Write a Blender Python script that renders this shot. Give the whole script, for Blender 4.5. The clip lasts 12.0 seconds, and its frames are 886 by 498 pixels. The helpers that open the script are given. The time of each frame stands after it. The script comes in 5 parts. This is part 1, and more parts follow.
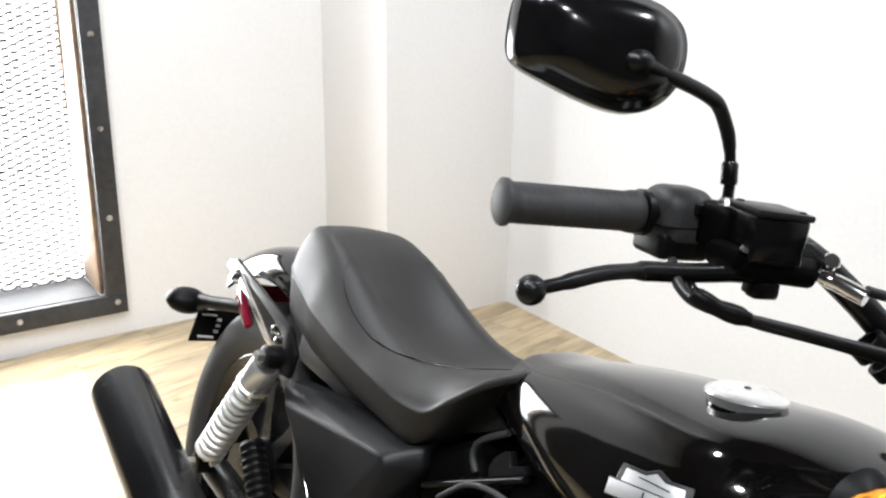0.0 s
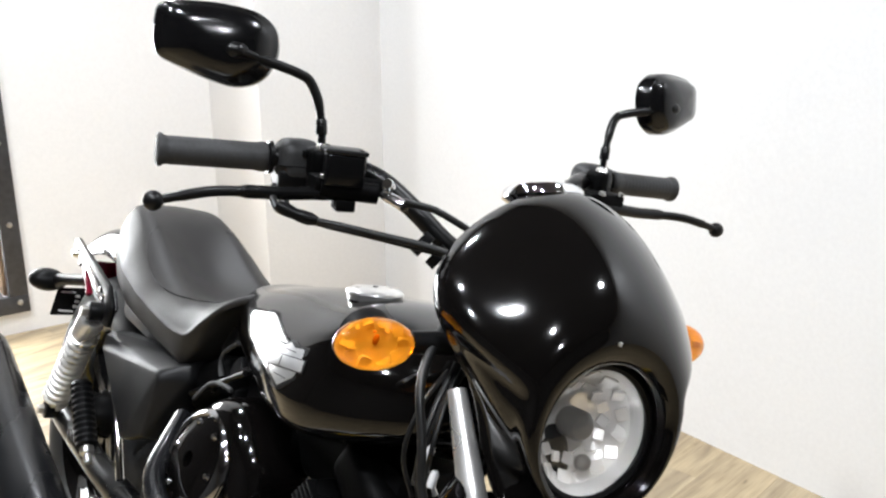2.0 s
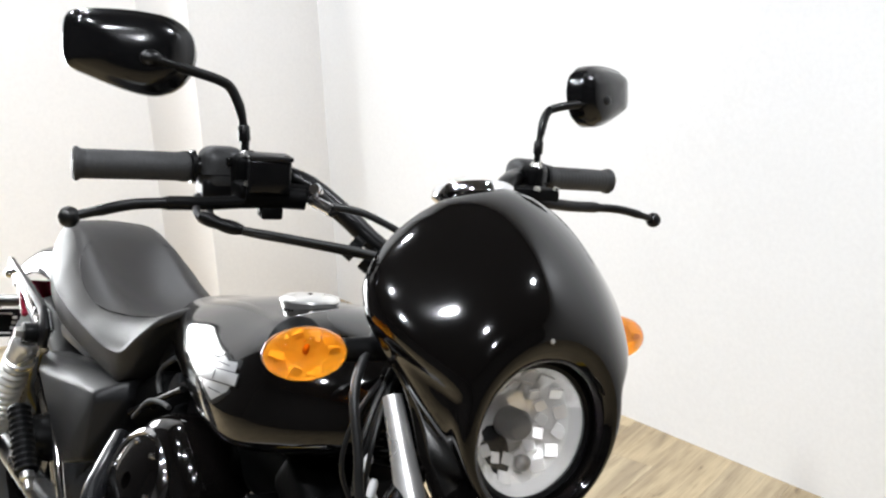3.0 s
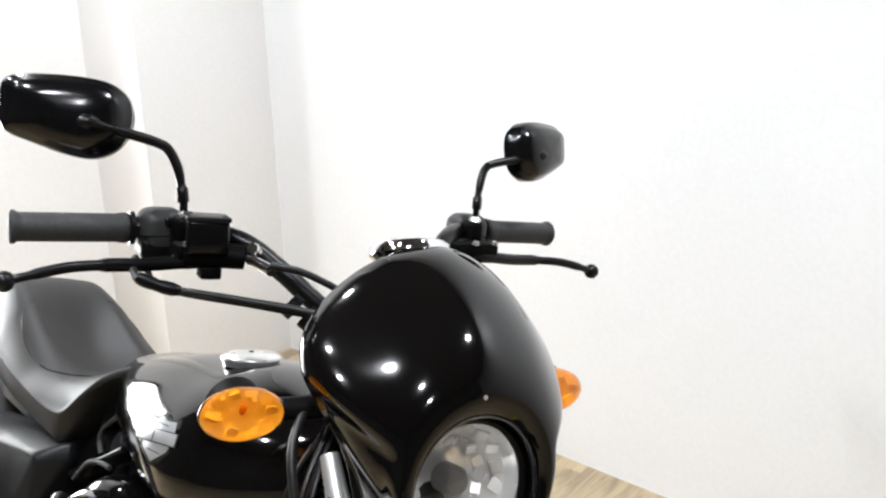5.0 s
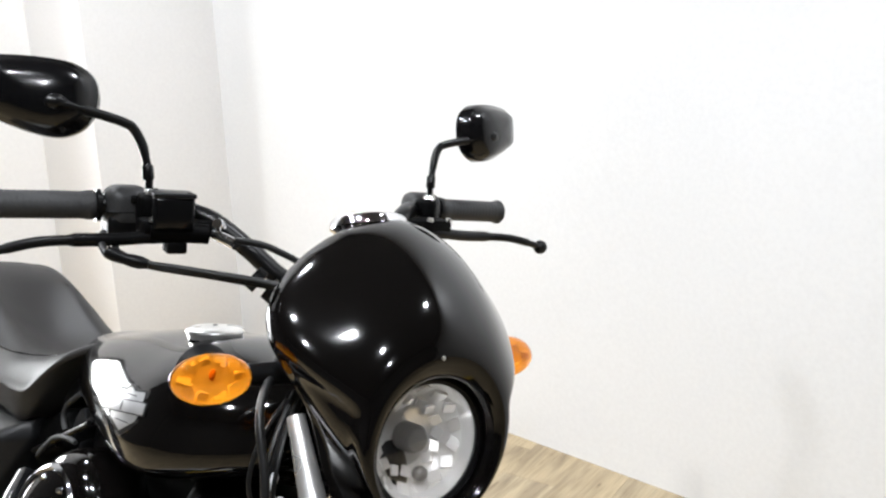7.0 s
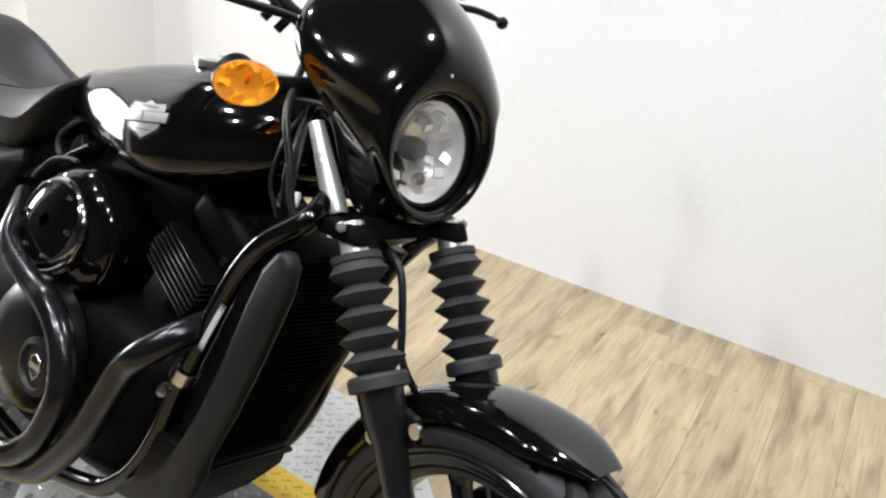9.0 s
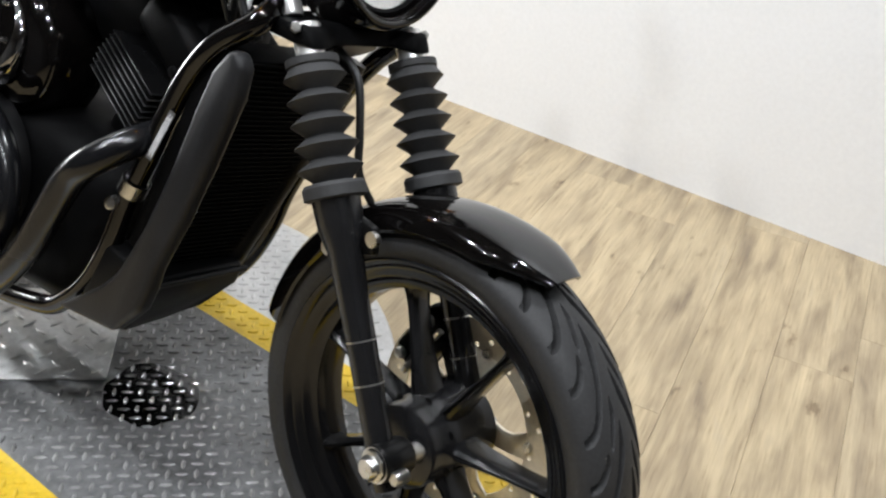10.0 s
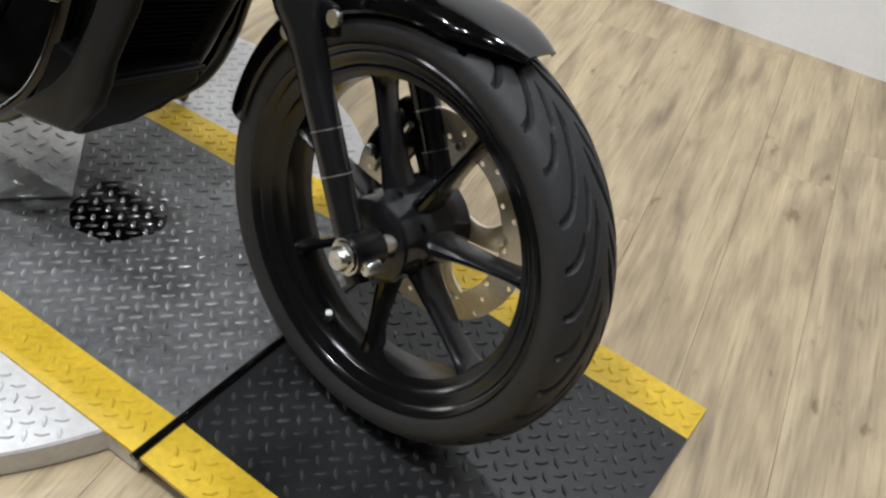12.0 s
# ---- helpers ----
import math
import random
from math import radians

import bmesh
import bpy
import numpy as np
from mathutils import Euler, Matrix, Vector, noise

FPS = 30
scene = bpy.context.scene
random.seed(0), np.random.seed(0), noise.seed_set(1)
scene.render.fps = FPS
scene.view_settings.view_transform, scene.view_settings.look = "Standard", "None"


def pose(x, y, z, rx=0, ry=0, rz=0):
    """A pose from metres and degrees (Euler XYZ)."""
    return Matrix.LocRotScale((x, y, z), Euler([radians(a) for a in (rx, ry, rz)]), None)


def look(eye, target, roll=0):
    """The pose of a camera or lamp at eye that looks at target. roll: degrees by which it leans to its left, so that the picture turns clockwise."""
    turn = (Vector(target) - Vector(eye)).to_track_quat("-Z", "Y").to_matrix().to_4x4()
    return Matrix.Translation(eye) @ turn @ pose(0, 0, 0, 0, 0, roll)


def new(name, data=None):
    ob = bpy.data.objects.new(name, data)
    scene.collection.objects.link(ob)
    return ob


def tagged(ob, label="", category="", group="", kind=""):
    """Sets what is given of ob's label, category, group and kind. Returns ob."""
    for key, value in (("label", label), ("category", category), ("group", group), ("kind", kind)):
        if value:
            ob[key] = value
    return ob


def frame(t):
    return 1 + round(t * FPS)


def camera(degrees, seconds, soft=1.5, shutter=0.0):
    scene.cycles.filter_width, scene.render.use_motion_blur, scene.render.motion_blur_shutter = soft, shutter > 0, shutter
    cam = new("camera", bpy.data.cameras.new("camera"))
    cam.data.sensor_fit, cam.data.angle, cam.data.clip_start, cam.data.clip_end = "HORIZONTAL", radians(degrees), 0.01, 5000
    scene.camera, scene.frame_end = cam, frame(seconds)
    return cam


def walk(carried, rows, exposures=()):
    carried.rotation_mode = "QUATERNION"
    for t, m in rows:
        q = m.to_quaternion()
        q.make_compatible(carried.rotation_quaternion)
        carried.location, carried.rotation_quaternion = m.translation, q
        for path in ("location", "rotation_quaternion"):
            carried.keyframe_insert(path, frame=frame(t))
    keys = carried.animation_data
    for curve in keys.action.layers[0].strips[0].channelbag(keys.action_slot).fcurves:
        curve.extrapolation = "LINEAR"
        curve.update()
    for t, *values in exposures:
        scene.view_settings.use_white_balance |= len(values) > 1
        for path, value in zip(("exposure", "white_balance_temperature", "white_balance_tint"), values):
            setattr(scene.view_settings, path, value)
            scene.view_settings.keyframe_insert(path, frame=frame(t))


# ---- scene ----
cam = camera(51.0, 12.0, soft=2.3)
PATH = [
    (0, (-0.1426, -0.4872, 1.1725), (-1.7218, 0.5717, 0.5523), 0.78),
    (0.5, (0.1158, -0.4723, 1.1913), (-1.5022, 0.5882, 0.6840), 1.25),
    (1, (0.3016, -0.4453, 1.2008), (-1.3338, 0.5902, 0.6978), 0.06),
    (1.5, (0.3239, -0.4342, 1.1911), (-1.2837, 0.6382, 0.6758), 0.10),
    (2, (0.3254, -0.4149, 1.1744), (-1.2238, 0.7138, 0.6035), -0.31),
    (2.5, (0.3214, -0.3926, 1.1698), (-1.1956, 0.7723, 0.5852), -1.48),
    (3, (0.3292, -0.3808, 1.1713), (-1.1649, 0.8185, 0.5975), -2.23),
    (5, (0.3557, -0.3717, 1.1889), (-1.0966, 0.9148, 0.7033), -2.34),
    (5.5, (0.3611, -0.3739, 1.1919), (-1.0715, 0.9346, 0.7064), -2.49),
    (6, (0.3648, -0.3729, 1.1902), (-1.0572, 0.9492, 0.7107), -2.87),
    (6.5, (0.3737, -0.3731, 1.1889), (-1.0328, 0.9657, 0.7098), -3.06),
    (8.5, (0.4353, -0.6681, 1.1262), (-0.7334, 0.7970, 0.4277), 3.19),
    (9, (0.4291, -0.6680, 1.0982), (-0.6737, 0.7922, 0.2909), 4.31),
    (9.5, (0.4327, -0.6687, 1.0596), (-0.5813, 0.7854, 0.1338), 5.94),
    (10, (0.4377, -0.6691, 1.0216), (-0.5014, 0.7578, -0.0187), 7.03),
    (10.5, (0.4455, -0.6680, 0.9902), (-0.4197, 0.7294, -0.1495), 7.65),
    (11, (0.4539, -0.6669, 0.9591), (-0.3377, 0.6988, -0.2690), 8.91),
    (11.5, (0.4628, -0.6675, 0.9342), (-0.2769, 0.6662, -0.3596), 9.80),
    (12, (0.4601, -0.6612, 0.9414), (-0.3213, 0.6516, -0.3493), 7.28),
]
walk(cam, [(t, look(eye, target, roll)) for t, eye, target, roll in PATH], [(0, 0.12), (9.0, 0.12), (11.0, 0.0), (12.0, -0.22)])

# ---- world and light ----
world = bpy.data.worlds.new("world")
scene.world = world
world.use_nodes = True
world.node_tree.nodes["Background"].inputs["Color"].default_value = (0.75, 0.82, 0.95, 1)
world.node_tree.nodes["Background"].inputs["Strength"].default_value = 0.6

FLOOR = -0.045
CEIL = 2.75
# Last spot is an added lamp that only brings light to the west end.
LAMP_SPOTS = [(-1.35, -0.70), (-0.45, -0.65), (0.45, -0.60), (1.45, -0.70), (0.20, 1.00), (-0.95, -1.35), (-2.3, 0.35)]
for lx, ly in LAMP_SPOTS:
    lamp = bpy.data.lights.new("ceiling_lamp_light", "AREA")
    lamp.shape, lamp.size, lamp.energy, lamp.color = "DISK", 0.11, 21.5, (0.945, 0.985, 1.045)
    new("ceiling_lamp_light", lamp).matrix_world = pose(lx, ly, CEIL - 0.075)
sky = bpy.data.lights.new("window_daylight", "AREA")
sky.shape, sky.size, sky.size_y, sky.energy, sky.color = "RECTANGLE", 0.72, 1.0, 48, (0.95, 0.98, 1.0)
new("window_daylight", sky).matrix_world = look((-3.22, -0.19, 0.65), (0.0, -0.19, 0.35))


# ---- materials ----
def nodes_of(name):
    m = bpy.data.materials.new(name)
    m.use_nodes = True
    nt = m.node_tree
    return m, nt, nt.nodes["Principled BSDF"]


def add(nt, kind, **values):
    n = nt.nodes.new(kind)
    for key, value in values.items():
        if key in n.inputs:
            n.inputs[key].default_value = value
        elif key == "blend":
            n.blend_type = value
        elif key == "op":
            n.operation = value
        elif key == "data":
            n.data_type = value
    return n


def ramp(nt, source, stops):
    r = nt.nodes.new("ShaderNodeValToRGB")
    nt.links.new(source, r.inputs[0])
    e = r.color_ramp.elements
    while len(e) < len(stops):
        e.new(0.5)
    for k, (p, c) in zip(e, stops):
        k.position, k.color = p, (*c, 1) if len(c) == 3 else c
    return r.outputs[0]


def surface(name, base, rough, metal=0.0, grain=60.0, relief=0.0, vary=0.25, rough_vary=0.1, coat=0.0, spec=0.5, big=6.0):
    """A plain material with two scales of variation in colour and gloss and a fine relief."""
    m, nt, b = nodes_of(name)
    co = add(nt, "ShaderNodeTexCoord")
    fine = add(nt, "ShaderNodeTexNoise", Scale=grain, Detail=6.0)
    broad = add(nt, "ShaderNodeTexNoise", Scale=big, Detail=4.0)
    nt.links.new(co.outputs["Object"], fine.inputs["Vector"])
    nt.links.new(co.outputs["Object"], broad.inputs["Vector"])
    mixed = add(nt, "ShaderNodeMath", op="ADD")
    nt.links.new(fine.outputs[0], mixed.inputs[0])
    nt.links.new(broad.outputs[0], mixed.inputs[1])
    lo = tuple(c * (1 - vary) for c in base)
    hi = tuple(min(1, c * (1 + vary)) for c in base)
    half = add(nt, "ShaderNodeMath", op="MULTIPLY")
    half.inputs[1].default_value = 0.5
    nt.links.new(mixed.outputs[0], half.inputs[0])
    nt.links.new(ramp(nt, half.outputs[0], [(0.35, lo), (0.65, hi)]), b.inputs["Base Color"])
    r0, r1 = max(0.02, rough - rough_vary), min(1, rough + rough_vary)
    nt.links.new(ramp(nt, broad.outputs[0], [(0.3, (r0,) * 3), (0.7, (r1,) * 3)]), b.inputs["Roughness"])
    b.inputs["Metallic"].default_value = metal
    b.inputs["Coat Weight"].default_value = coat
    b.inputs["Coat Roughness"].default_value = 0.03
    b.inputs["Specular IOR Level"].default_value = spec
    if relief:
        bump = add(nt, "ShaderNodeBump", Strength=relief, Distance=0.002)
        nt.links.new(fine.outputs[0], bump.inputs["Height"])
        nt.links.new(bump.outputs[0], b.inputs["Normal"])
    return m


GLOSS = surface("gloss_black_paint", (0.0022, 0.0019, 0.0018), 0.07, coat=0.22, spec=0.36, rough_vary=0.03, grain=15)
SATIN = surface("satin_black_paint", (0.0036, 0.0036, 0.0038), 0.30, spec=0.27, grain=200, relief=0.05)
SATINGREY = surface("satin_grey_black_paint", (0.0100, 0.0100, 0.0106), 0.40, spec=0.22, grain=300, relief=0.06)
PLASTIC = surface("black_plastic", (0.0036, 0.0036, 0.0038), 0.42, spec=0.12, grain=400, relief=0.12)
RUBBER = surface("tyre_rubber", (0.026, 0.026, 0.0265), 0.52, spec=0.30, grain=250, relief=0.15)
GRIP = surface("grip_rubber", (0.025, 0.025, 0.0255), 0.6, grain=300, relief=0.12)
RIM = surface("semi_gloss_black_rim", (0.0050, 0.0050, 0.0054), 0.17, grain=120, spec=0.42, rough_vary=0.04)
REFLECTOR = surface("aluminised_reflector", (0.95, 0.93, 0.90), 0.14, metal=0.60, vary=0.04, rough_vary=0.05)
BOOT = surface("gaiter_rubber", (0.021, 0.021, 0.0215), 0.62, grain=260, relief=0.1)
LEATHER = surface("seat_vinyl", (0.0150, 0.0138, 0.0132), 0.50, spec=0.40, grain=420, relief=0.22, rough_vary=0.06)
CHROME = surface("chrome", (0.82, 0.82, 0.83), 0.07, metal=1.0, vary=0.04, rough_vary=0.04)
ALLOY = surface("zinc_plated_steel", (0.62, 0.61, 0.58), 0.3, metal=1.0, vary=0.15)
SPRING = surface("silver_spring_paint", (0.74, 0.73, 0.70), 0.38, metal=0.6, vary=0.15)
DISC = surface("brake_disc_steel", (0.86, 0.78, 0.62), 0.42, metal=0.40, grain=150, vary=0.12)
CAST = surface("black_cast_metal", (0.0016, 0.0016, 0.0017), 0.55, spec=0.06, grain=180, relief=0.2)
EXHAUST = surface("black_ceramic_exhaust", (0.0058, 0.0060, 0.0068), 0.25, spec=0.42, grain=120, relief=0.05)
WHITEWALL = surface("white_wall_paint", (0.83, 0.83, 0.83), 0.55, grain=90, relief=0.04, vary=0.03, big=1.2)
BEIGEWALL = surface("cream_wall_paint", (0.88, 0.870, 0.860), 0.6, grain=90, relief=0.04, vary=0.03, big=1.2)
CEILING = surface("dark_ceiling_paint", (0.045, 0.042, 0.040), 0.8, grain=60, vary=0.1)
DARKWALL = surface("unseen_wall_dark_grey", (0.05, 0.048, 0.046), 0.7, grain=60, vary=0.1)
STEELFRAME = surface("dark_window_steel", (0.035, 0.035, 0.038), 0.5, grain=40, relief=0.2, vary=0.4)
RUSTWOOD = surface("weathered_brown_timber", (0.21, 0.14, 0.090), 0.7, grain=30, relief=0.5, vary=0.6)
YELLOW = surface("yellow_floor_paint", (0.66, 0.44, 0.025), 0.42, grain=110, relief=0.25, vary=0.18)
BLACKPLATE = surface("black_painted_plate", (0.0120, 0.0120, 0.0122), 0.34, spec=0.48, grain=90, relief=0.25, vary=0.45)
GREYPLATE = surface("bare_aluminium_plate", (0.62, 0.62, 0.61), 0.42, metal=0.55, grain=90, relief=0.2, vary=0.18)
WHITEPLATE = surface("pale_aluminium_plate", (0.56, 0.555, 0.542), 0.42, metal=0.3, grain=90, relief=0.2, vary=0.12)
SILVERCAP = surface("satin_silver_cap", (0.86, 0.85, 0.83), 0.30, metal=0.85, vary=0.06)
# Base colour lifted for dust and for the window's sheen, painted in.
DUSTSHEENPLATE = surface("dusty_worn_black_plate_with_sheen", (0.135, 0.136, 0.136), 0.36, spec=0.6, grain=70, relief=0.25, vary=0.5, big=4.0)
BLACKLUG = surface("black_tread_lugs", (0.055, 0.055, 0.055), 0.28, metal=0.25, grain=60, vary=0.6, big=9.0)
# Chrome darkened in its colour to stand for the dark room it mirrors.
DARKMIRRORCHROME = surface("chrome_dark_reflection", (0.36, 0.36, 0.37), 0.06, metal=1.0, vary=0.05, rough_vary=0.03)
LUG = surface("worn_tread_lugs", (0.26, 0.26, 0.255), 0.30, metal=0.35, grain=60, vary=0.6, big=9.0)
MIRRORCASE = surface("semi_gloss_black_housing", (0.003, 0.003, 0.0033), 0.15, spec=0.42, grain=120, rough_vary=0.04)
WHEELBLACK = surface("satin_black_cast_alloy", (0.0085, 0.0085, 0.0090), 0.22, spec=0.55, grain=220, relief=0.05)
CABLE = surface("cable_sheath", (0.008, 0.008, 0.008), 0.45, grain=200)
SILVERBADGE = surface("brushed_silver_badge", (0.74, 0.74, 0.74), 0.38, metal=0.75, vary=0.08)
DARKBADGE = surface("badge_dark_enamel", (0.018, 0.018, 0.018), 0.35, vary=0.2)
WHITEPRINT = surface("white_print", (0.75, 0.75, 0.75), 0.5, vary=0.05)
SWITCHGEAR = surface("moulded_grey_black_plastic", (0.034, 0.034, 0.0345), 0.48, spec=0.3, grain=380, relief=0.12)
SHIELD = surface("grey_bulb_shield", (0.16, 0.155, 0.15), 0.35, metal=0.6, vary=0.1)
REDLENS = surface("red_lens", (0.22, 0.012, 0.03), 0.12, coat=0.6, vary=0.1)


def clear(name, color, rough, weight, ior=1.49):
    m, nt, b = nodes_of(name)
    b.inputs["Base Color"].default_value = (*color, 1)
    b.inputs["Roughness"].default_value = rough
    b.inputs["Transmission Weight"].default_value = weight
    b.inputs["IOR"].default_value = ior
    return m


AMBER = clear("amber_lens", (1.0, 0.19, 0.001), 0.02, 1.0)
AMBERBULB = surface("amber_bulb", (0.55, 0.22, 0.03), 0.2, vary=0.1)
AMBERCORE = surface("pale_reflector", (1.0, 0.96, 0.86), 0.18, metal=0.30, grain=45, relief=1.0, vary=0.05)
def ribbed(m, scale):
    nt = m.node_tree
    co = add(nt, "ShaderNodeTexCoord")
    wave = add(nt, "ShaderNodeTexWave", Scale=scale, Distortion=0.6)
    nt.links.new(co.outputs["Object"], wave.inputs["Vector"])
    bump = add(nt, "ShaderNodeBump", Strength=0.5, Distance=0.001)
    nt.links.new(wave.outputs[1], bump.inputs["Height"])
    nt.links.new(bump.outputs[0], nt.nodes["Principled BSDF"].inputs["Normal"])
    nt.nodes["Principled BSDF"].inputs["Coat Weight"].default_value = 0.0
    nt.nodes["Principled BSDF"].inputs["Coat Roughness"].default_value = 0.05


ribbed(AMBER, 60.0)
GLASS = clear("clear_glass", (1, 1, 1), 0.0, 1.0, 1.45)
MIRROR = surface("mirror_glass", (0.9, 0.9, 0.9), 0.02, metal=1.0, vary=0.01, rough_vary=0.0)


def glowing(name, color, strength):
    m, nt, b = nodes_of(name)
    b.inputs["Base Color"].default_value = (*color, 1)
    b.inputs["Emission Color"].default_value = (*color, 1)
    b.inputs["Emission Strength"].default_value = strength
    return m


DAYGLOW = glowing("bright_daylight", (1.0, 1.0, 1.0), 2.4)
LAMPGLOW = glowing("lamp_glow", (1.0, 0.98, 0.95), 30.0)


def plank_material():
    m, nt, b = nodes_of("vinyl_oak_plank")
    co = add(nt, "ShaderNodeTexCoord")
    info = add(nt, "ShaderNodeObjectInfo")
    geo = add(nt, "ShaderNodeNewGeometry")
    shift = add(nt, "ShaderNodeVectorMath", op="SCALE")
    rnd = add(nt, "ShaderNodeMath", op="ADD")
    nt.links.new(info.outputs["Random"], rnd.inputs[0])
    nt.links.new(geo.outputs["Random Per Island"], rnd.inputs[1])
    comb = add(nt, "ShaderNodeCombineXYZ")
    for k in range(3):
        nt.links.new(rnd.outputs[0], comb.inputs[k])
    nt.links.new(comb.outputs[0], shift.inputs[0])
    shift.inputs["Scale"].default_value = 7.3
    plus = add(nt, "ShaderNodeVectorMath", op="ADD")
    nt.links.new(geo.outputs["Position"], plus.inputs[0])
    nt.links.new(shift.outputs[0], plus.inputs[1])
    mp = add(nt, "ShaderNodeMapping")
    mp.vector_type = "TEXTURE"
    mp.inputs["Scale"].default_value = (0.085, 0.60, 1.0)
    mp.inputs["Rotation"].default_value = (0, 0, radians(10.7))
    nt.links.new(plus.outputs[0], mp.inputs["Vector"])
    streak = add(nt, "ShaderNodeTexNoise", Scale=2.0, Detail=4.0, Roughness=0.5, Distortion=0.5)
    nt.links.new(mp.outputs[0], streak.inputs["Vector"])
    mp2 = add(nt, "ShaderNodeMapping")
    mp2.vector_type = "TEXTURE"
    mp2.inputs["Scale"].default_value = (0.010, 0.22, 1.0)
    mp2.inputs["Rotation"].default_value = (0, 0, radians(10.7))
    nt.links.new(plus.outputs[0], mp2.inputs["Vector"])
    grain = add(nt, "ShaderNodeTexNoise", Scale=2.0, Detail=6.0, Roughness=0.6)
    nt.links.new(mp2.outputs[0], grain.inputs["Vector"])
    knots = add(nt, "ShaderNodeTexNoise", Scale=1.0, Detail=3.0, Roughness=0.5)
    mp3 = add(nt, "ShaderNodeMapping")
    mp3.vector_type = "TEXTURE"
    mp3.inputs["Scale"].default_value = (0.035, 0.10, 1.0)
    mp3.inputs["Rotation"].default_value = (0, 0, radians(10.7))
    nt.links.new(plus.outputs[0], mp3.inputs["Vector"])
    nt.links.new(mp3.outputs[0], knots.inputs["Vector"])
    c1 = ramp(nt, streak.outputs[0], [(0.24, (0.200, 0.158, 0.108)), (0.38, (0.318, 0.256, 0.170)), (0.52, (0.412, 0.336, 0.222)), (0.64, (0.480, 0.398, 0.264)), (0.80, (0.400, 0.340, 0.248))])
    fine = ramp(nt, grain.outputs[0], [(0.28, (0.68, 0.64, 0.60)), (0.42, (0.93, 0.92, 0.91)), (0.62, (1.06, 1.06, 1.06))])
    spots = ramp(nt, knots.outputs[0], [(0.25, (0.52, 0.48, 0.44)), (0.33, (0.95, 0.94, 0.93)), (0.68, (1.05, 1.05, 1.05))])
    both = add(nt, "ShaderNodeMix", data="RGBA", blend="MULTIPLY")
    both.inputs[0].default_value = 1.0
    nt.links.new(fine, both.inputs[6])
    nt.links.new(spots, both.inputs[7])
    c2 = both.outputs[2]
    mul = add(nt, "ShaderNodeMix", data="RGBA", blend="MULTIPLY")
    mul.inputs[0].default_value = 1.0
    nt.links.new(c1, mul.inputs[6])
    nt.links.new(c2, mul.inputs[7])
    tone = ramp(nt, rnd.outputs[0], [(0.0, (0.82, 0.82, 0.84)), (0.5, (0.98, 0.97, 0.96)), (1.0, (1.10, 1.07, 1.01))])
    mul2 = add(nt, "ShaderNodeMix", data="RGBA", blend="MULTIPLY")
    mul2.inputs[0].default_value = 1.0
    nt.links.new(mul.outputs[2], mul2.inputs[6])
    nt.links.new(tone, mul2.inputs[7])
    nt.links.new(mul2.outputs[2], b.inputs["Base Color"])
    b.inputs["Roughness"].default_value = 0.42
    bump = add(nt, "ShaderNodeBump", Strength=0.18, Distance=0.002)
    nt.links.new(grain.outputs[0], bump.inputs["Height"])
    nt.links.new(bump.outputs[0], b.inputs["Normal"])
    return m


PLANK = plank_material()


# ---- mesh helpers ----
def V(*a):
    return Vector(a)


def part(name, bm, material, parent=None, label="", sharp=38):
    """Links a bmesh as one mesh object, smooth but for its sharp edges."""
    bmesh.ops.recalc_face_normals(bm, faces=bm.faces)
    lim = radians(sharp)
    for f in bm.faces:
        f.smooth = True
    for e in bm.edges:
        if len(e.link_faces) == 2 and e.calc_face_angle(0) > lim:
            e.smooth = False
    me = bpy.data.meshes.new(name)
    bm.to_mesh(me)
    bm.free()
    me.materials.append(material)
    ob = new(name, me)
    if parent is not None:
        ob.parent = parent
    if label:
        tagged(ob, label)
    return ob


def raw(name, verts, faces, material, parent=None, label=""):
    me = bpy.data.meshes.new(name)
    me.from_pydata([tuple(v) for v in verts], [], faces)
    me.update()
    me.materials.append(material)
    ob = new(name, me)
    if parent is not None:
        ob.parent = parent
    if label:
        tagged(ob, label)
    return ob


def smooth_path(pts, n=6):
    """Catmull-Rom through points."""
    pts = [Vector(p) for p in pts]
    ext = [pts[0] * 2 - pts[1]] + pts + [pts[-1] * 2 - pts[-2]]
    out = []
    for i in range(1, len(ext) - 2):
        a, b, c, d = ext[i - 1:i + 3]
        for k in range(n):
            t = k / n
            out.append(0.5 * ((2 * b) + (c - a) * t + (2 * a - 5 * b + 4 * c - d) * t * t + (3 * b - a - 3 * c + d) * t ** 3))
    out.append(pts[-1])
    return out


def loft(rings, bm=None, caps=True, closed=True):
    bm = bm or bmesh.new()
    rows = [[bm.verts.new(p) for p in r] for r in rings]
    for a, b in zip(rows, rows[1:]):
        n = len(a)
        for i in range(n if closed else n - 1):
            j = (i + 1) % n
            bm.faces.new((a[i], a[j], b[j], b[i]))
    if caps:
        bm.faces.new(rows[0])
        bm.faces.new(rows[-1])
    return bm


def smooth_loft(rings, n=4, **kw):
    """A loft through few rings, filled in smoothly between them."""
    cols = [smooth_path([r[i] for r in rings], n) for i in range(len(rings[0]))]
    return loft([[c[k] for c in cols] for k in range(len(cols[0]))], **kw)


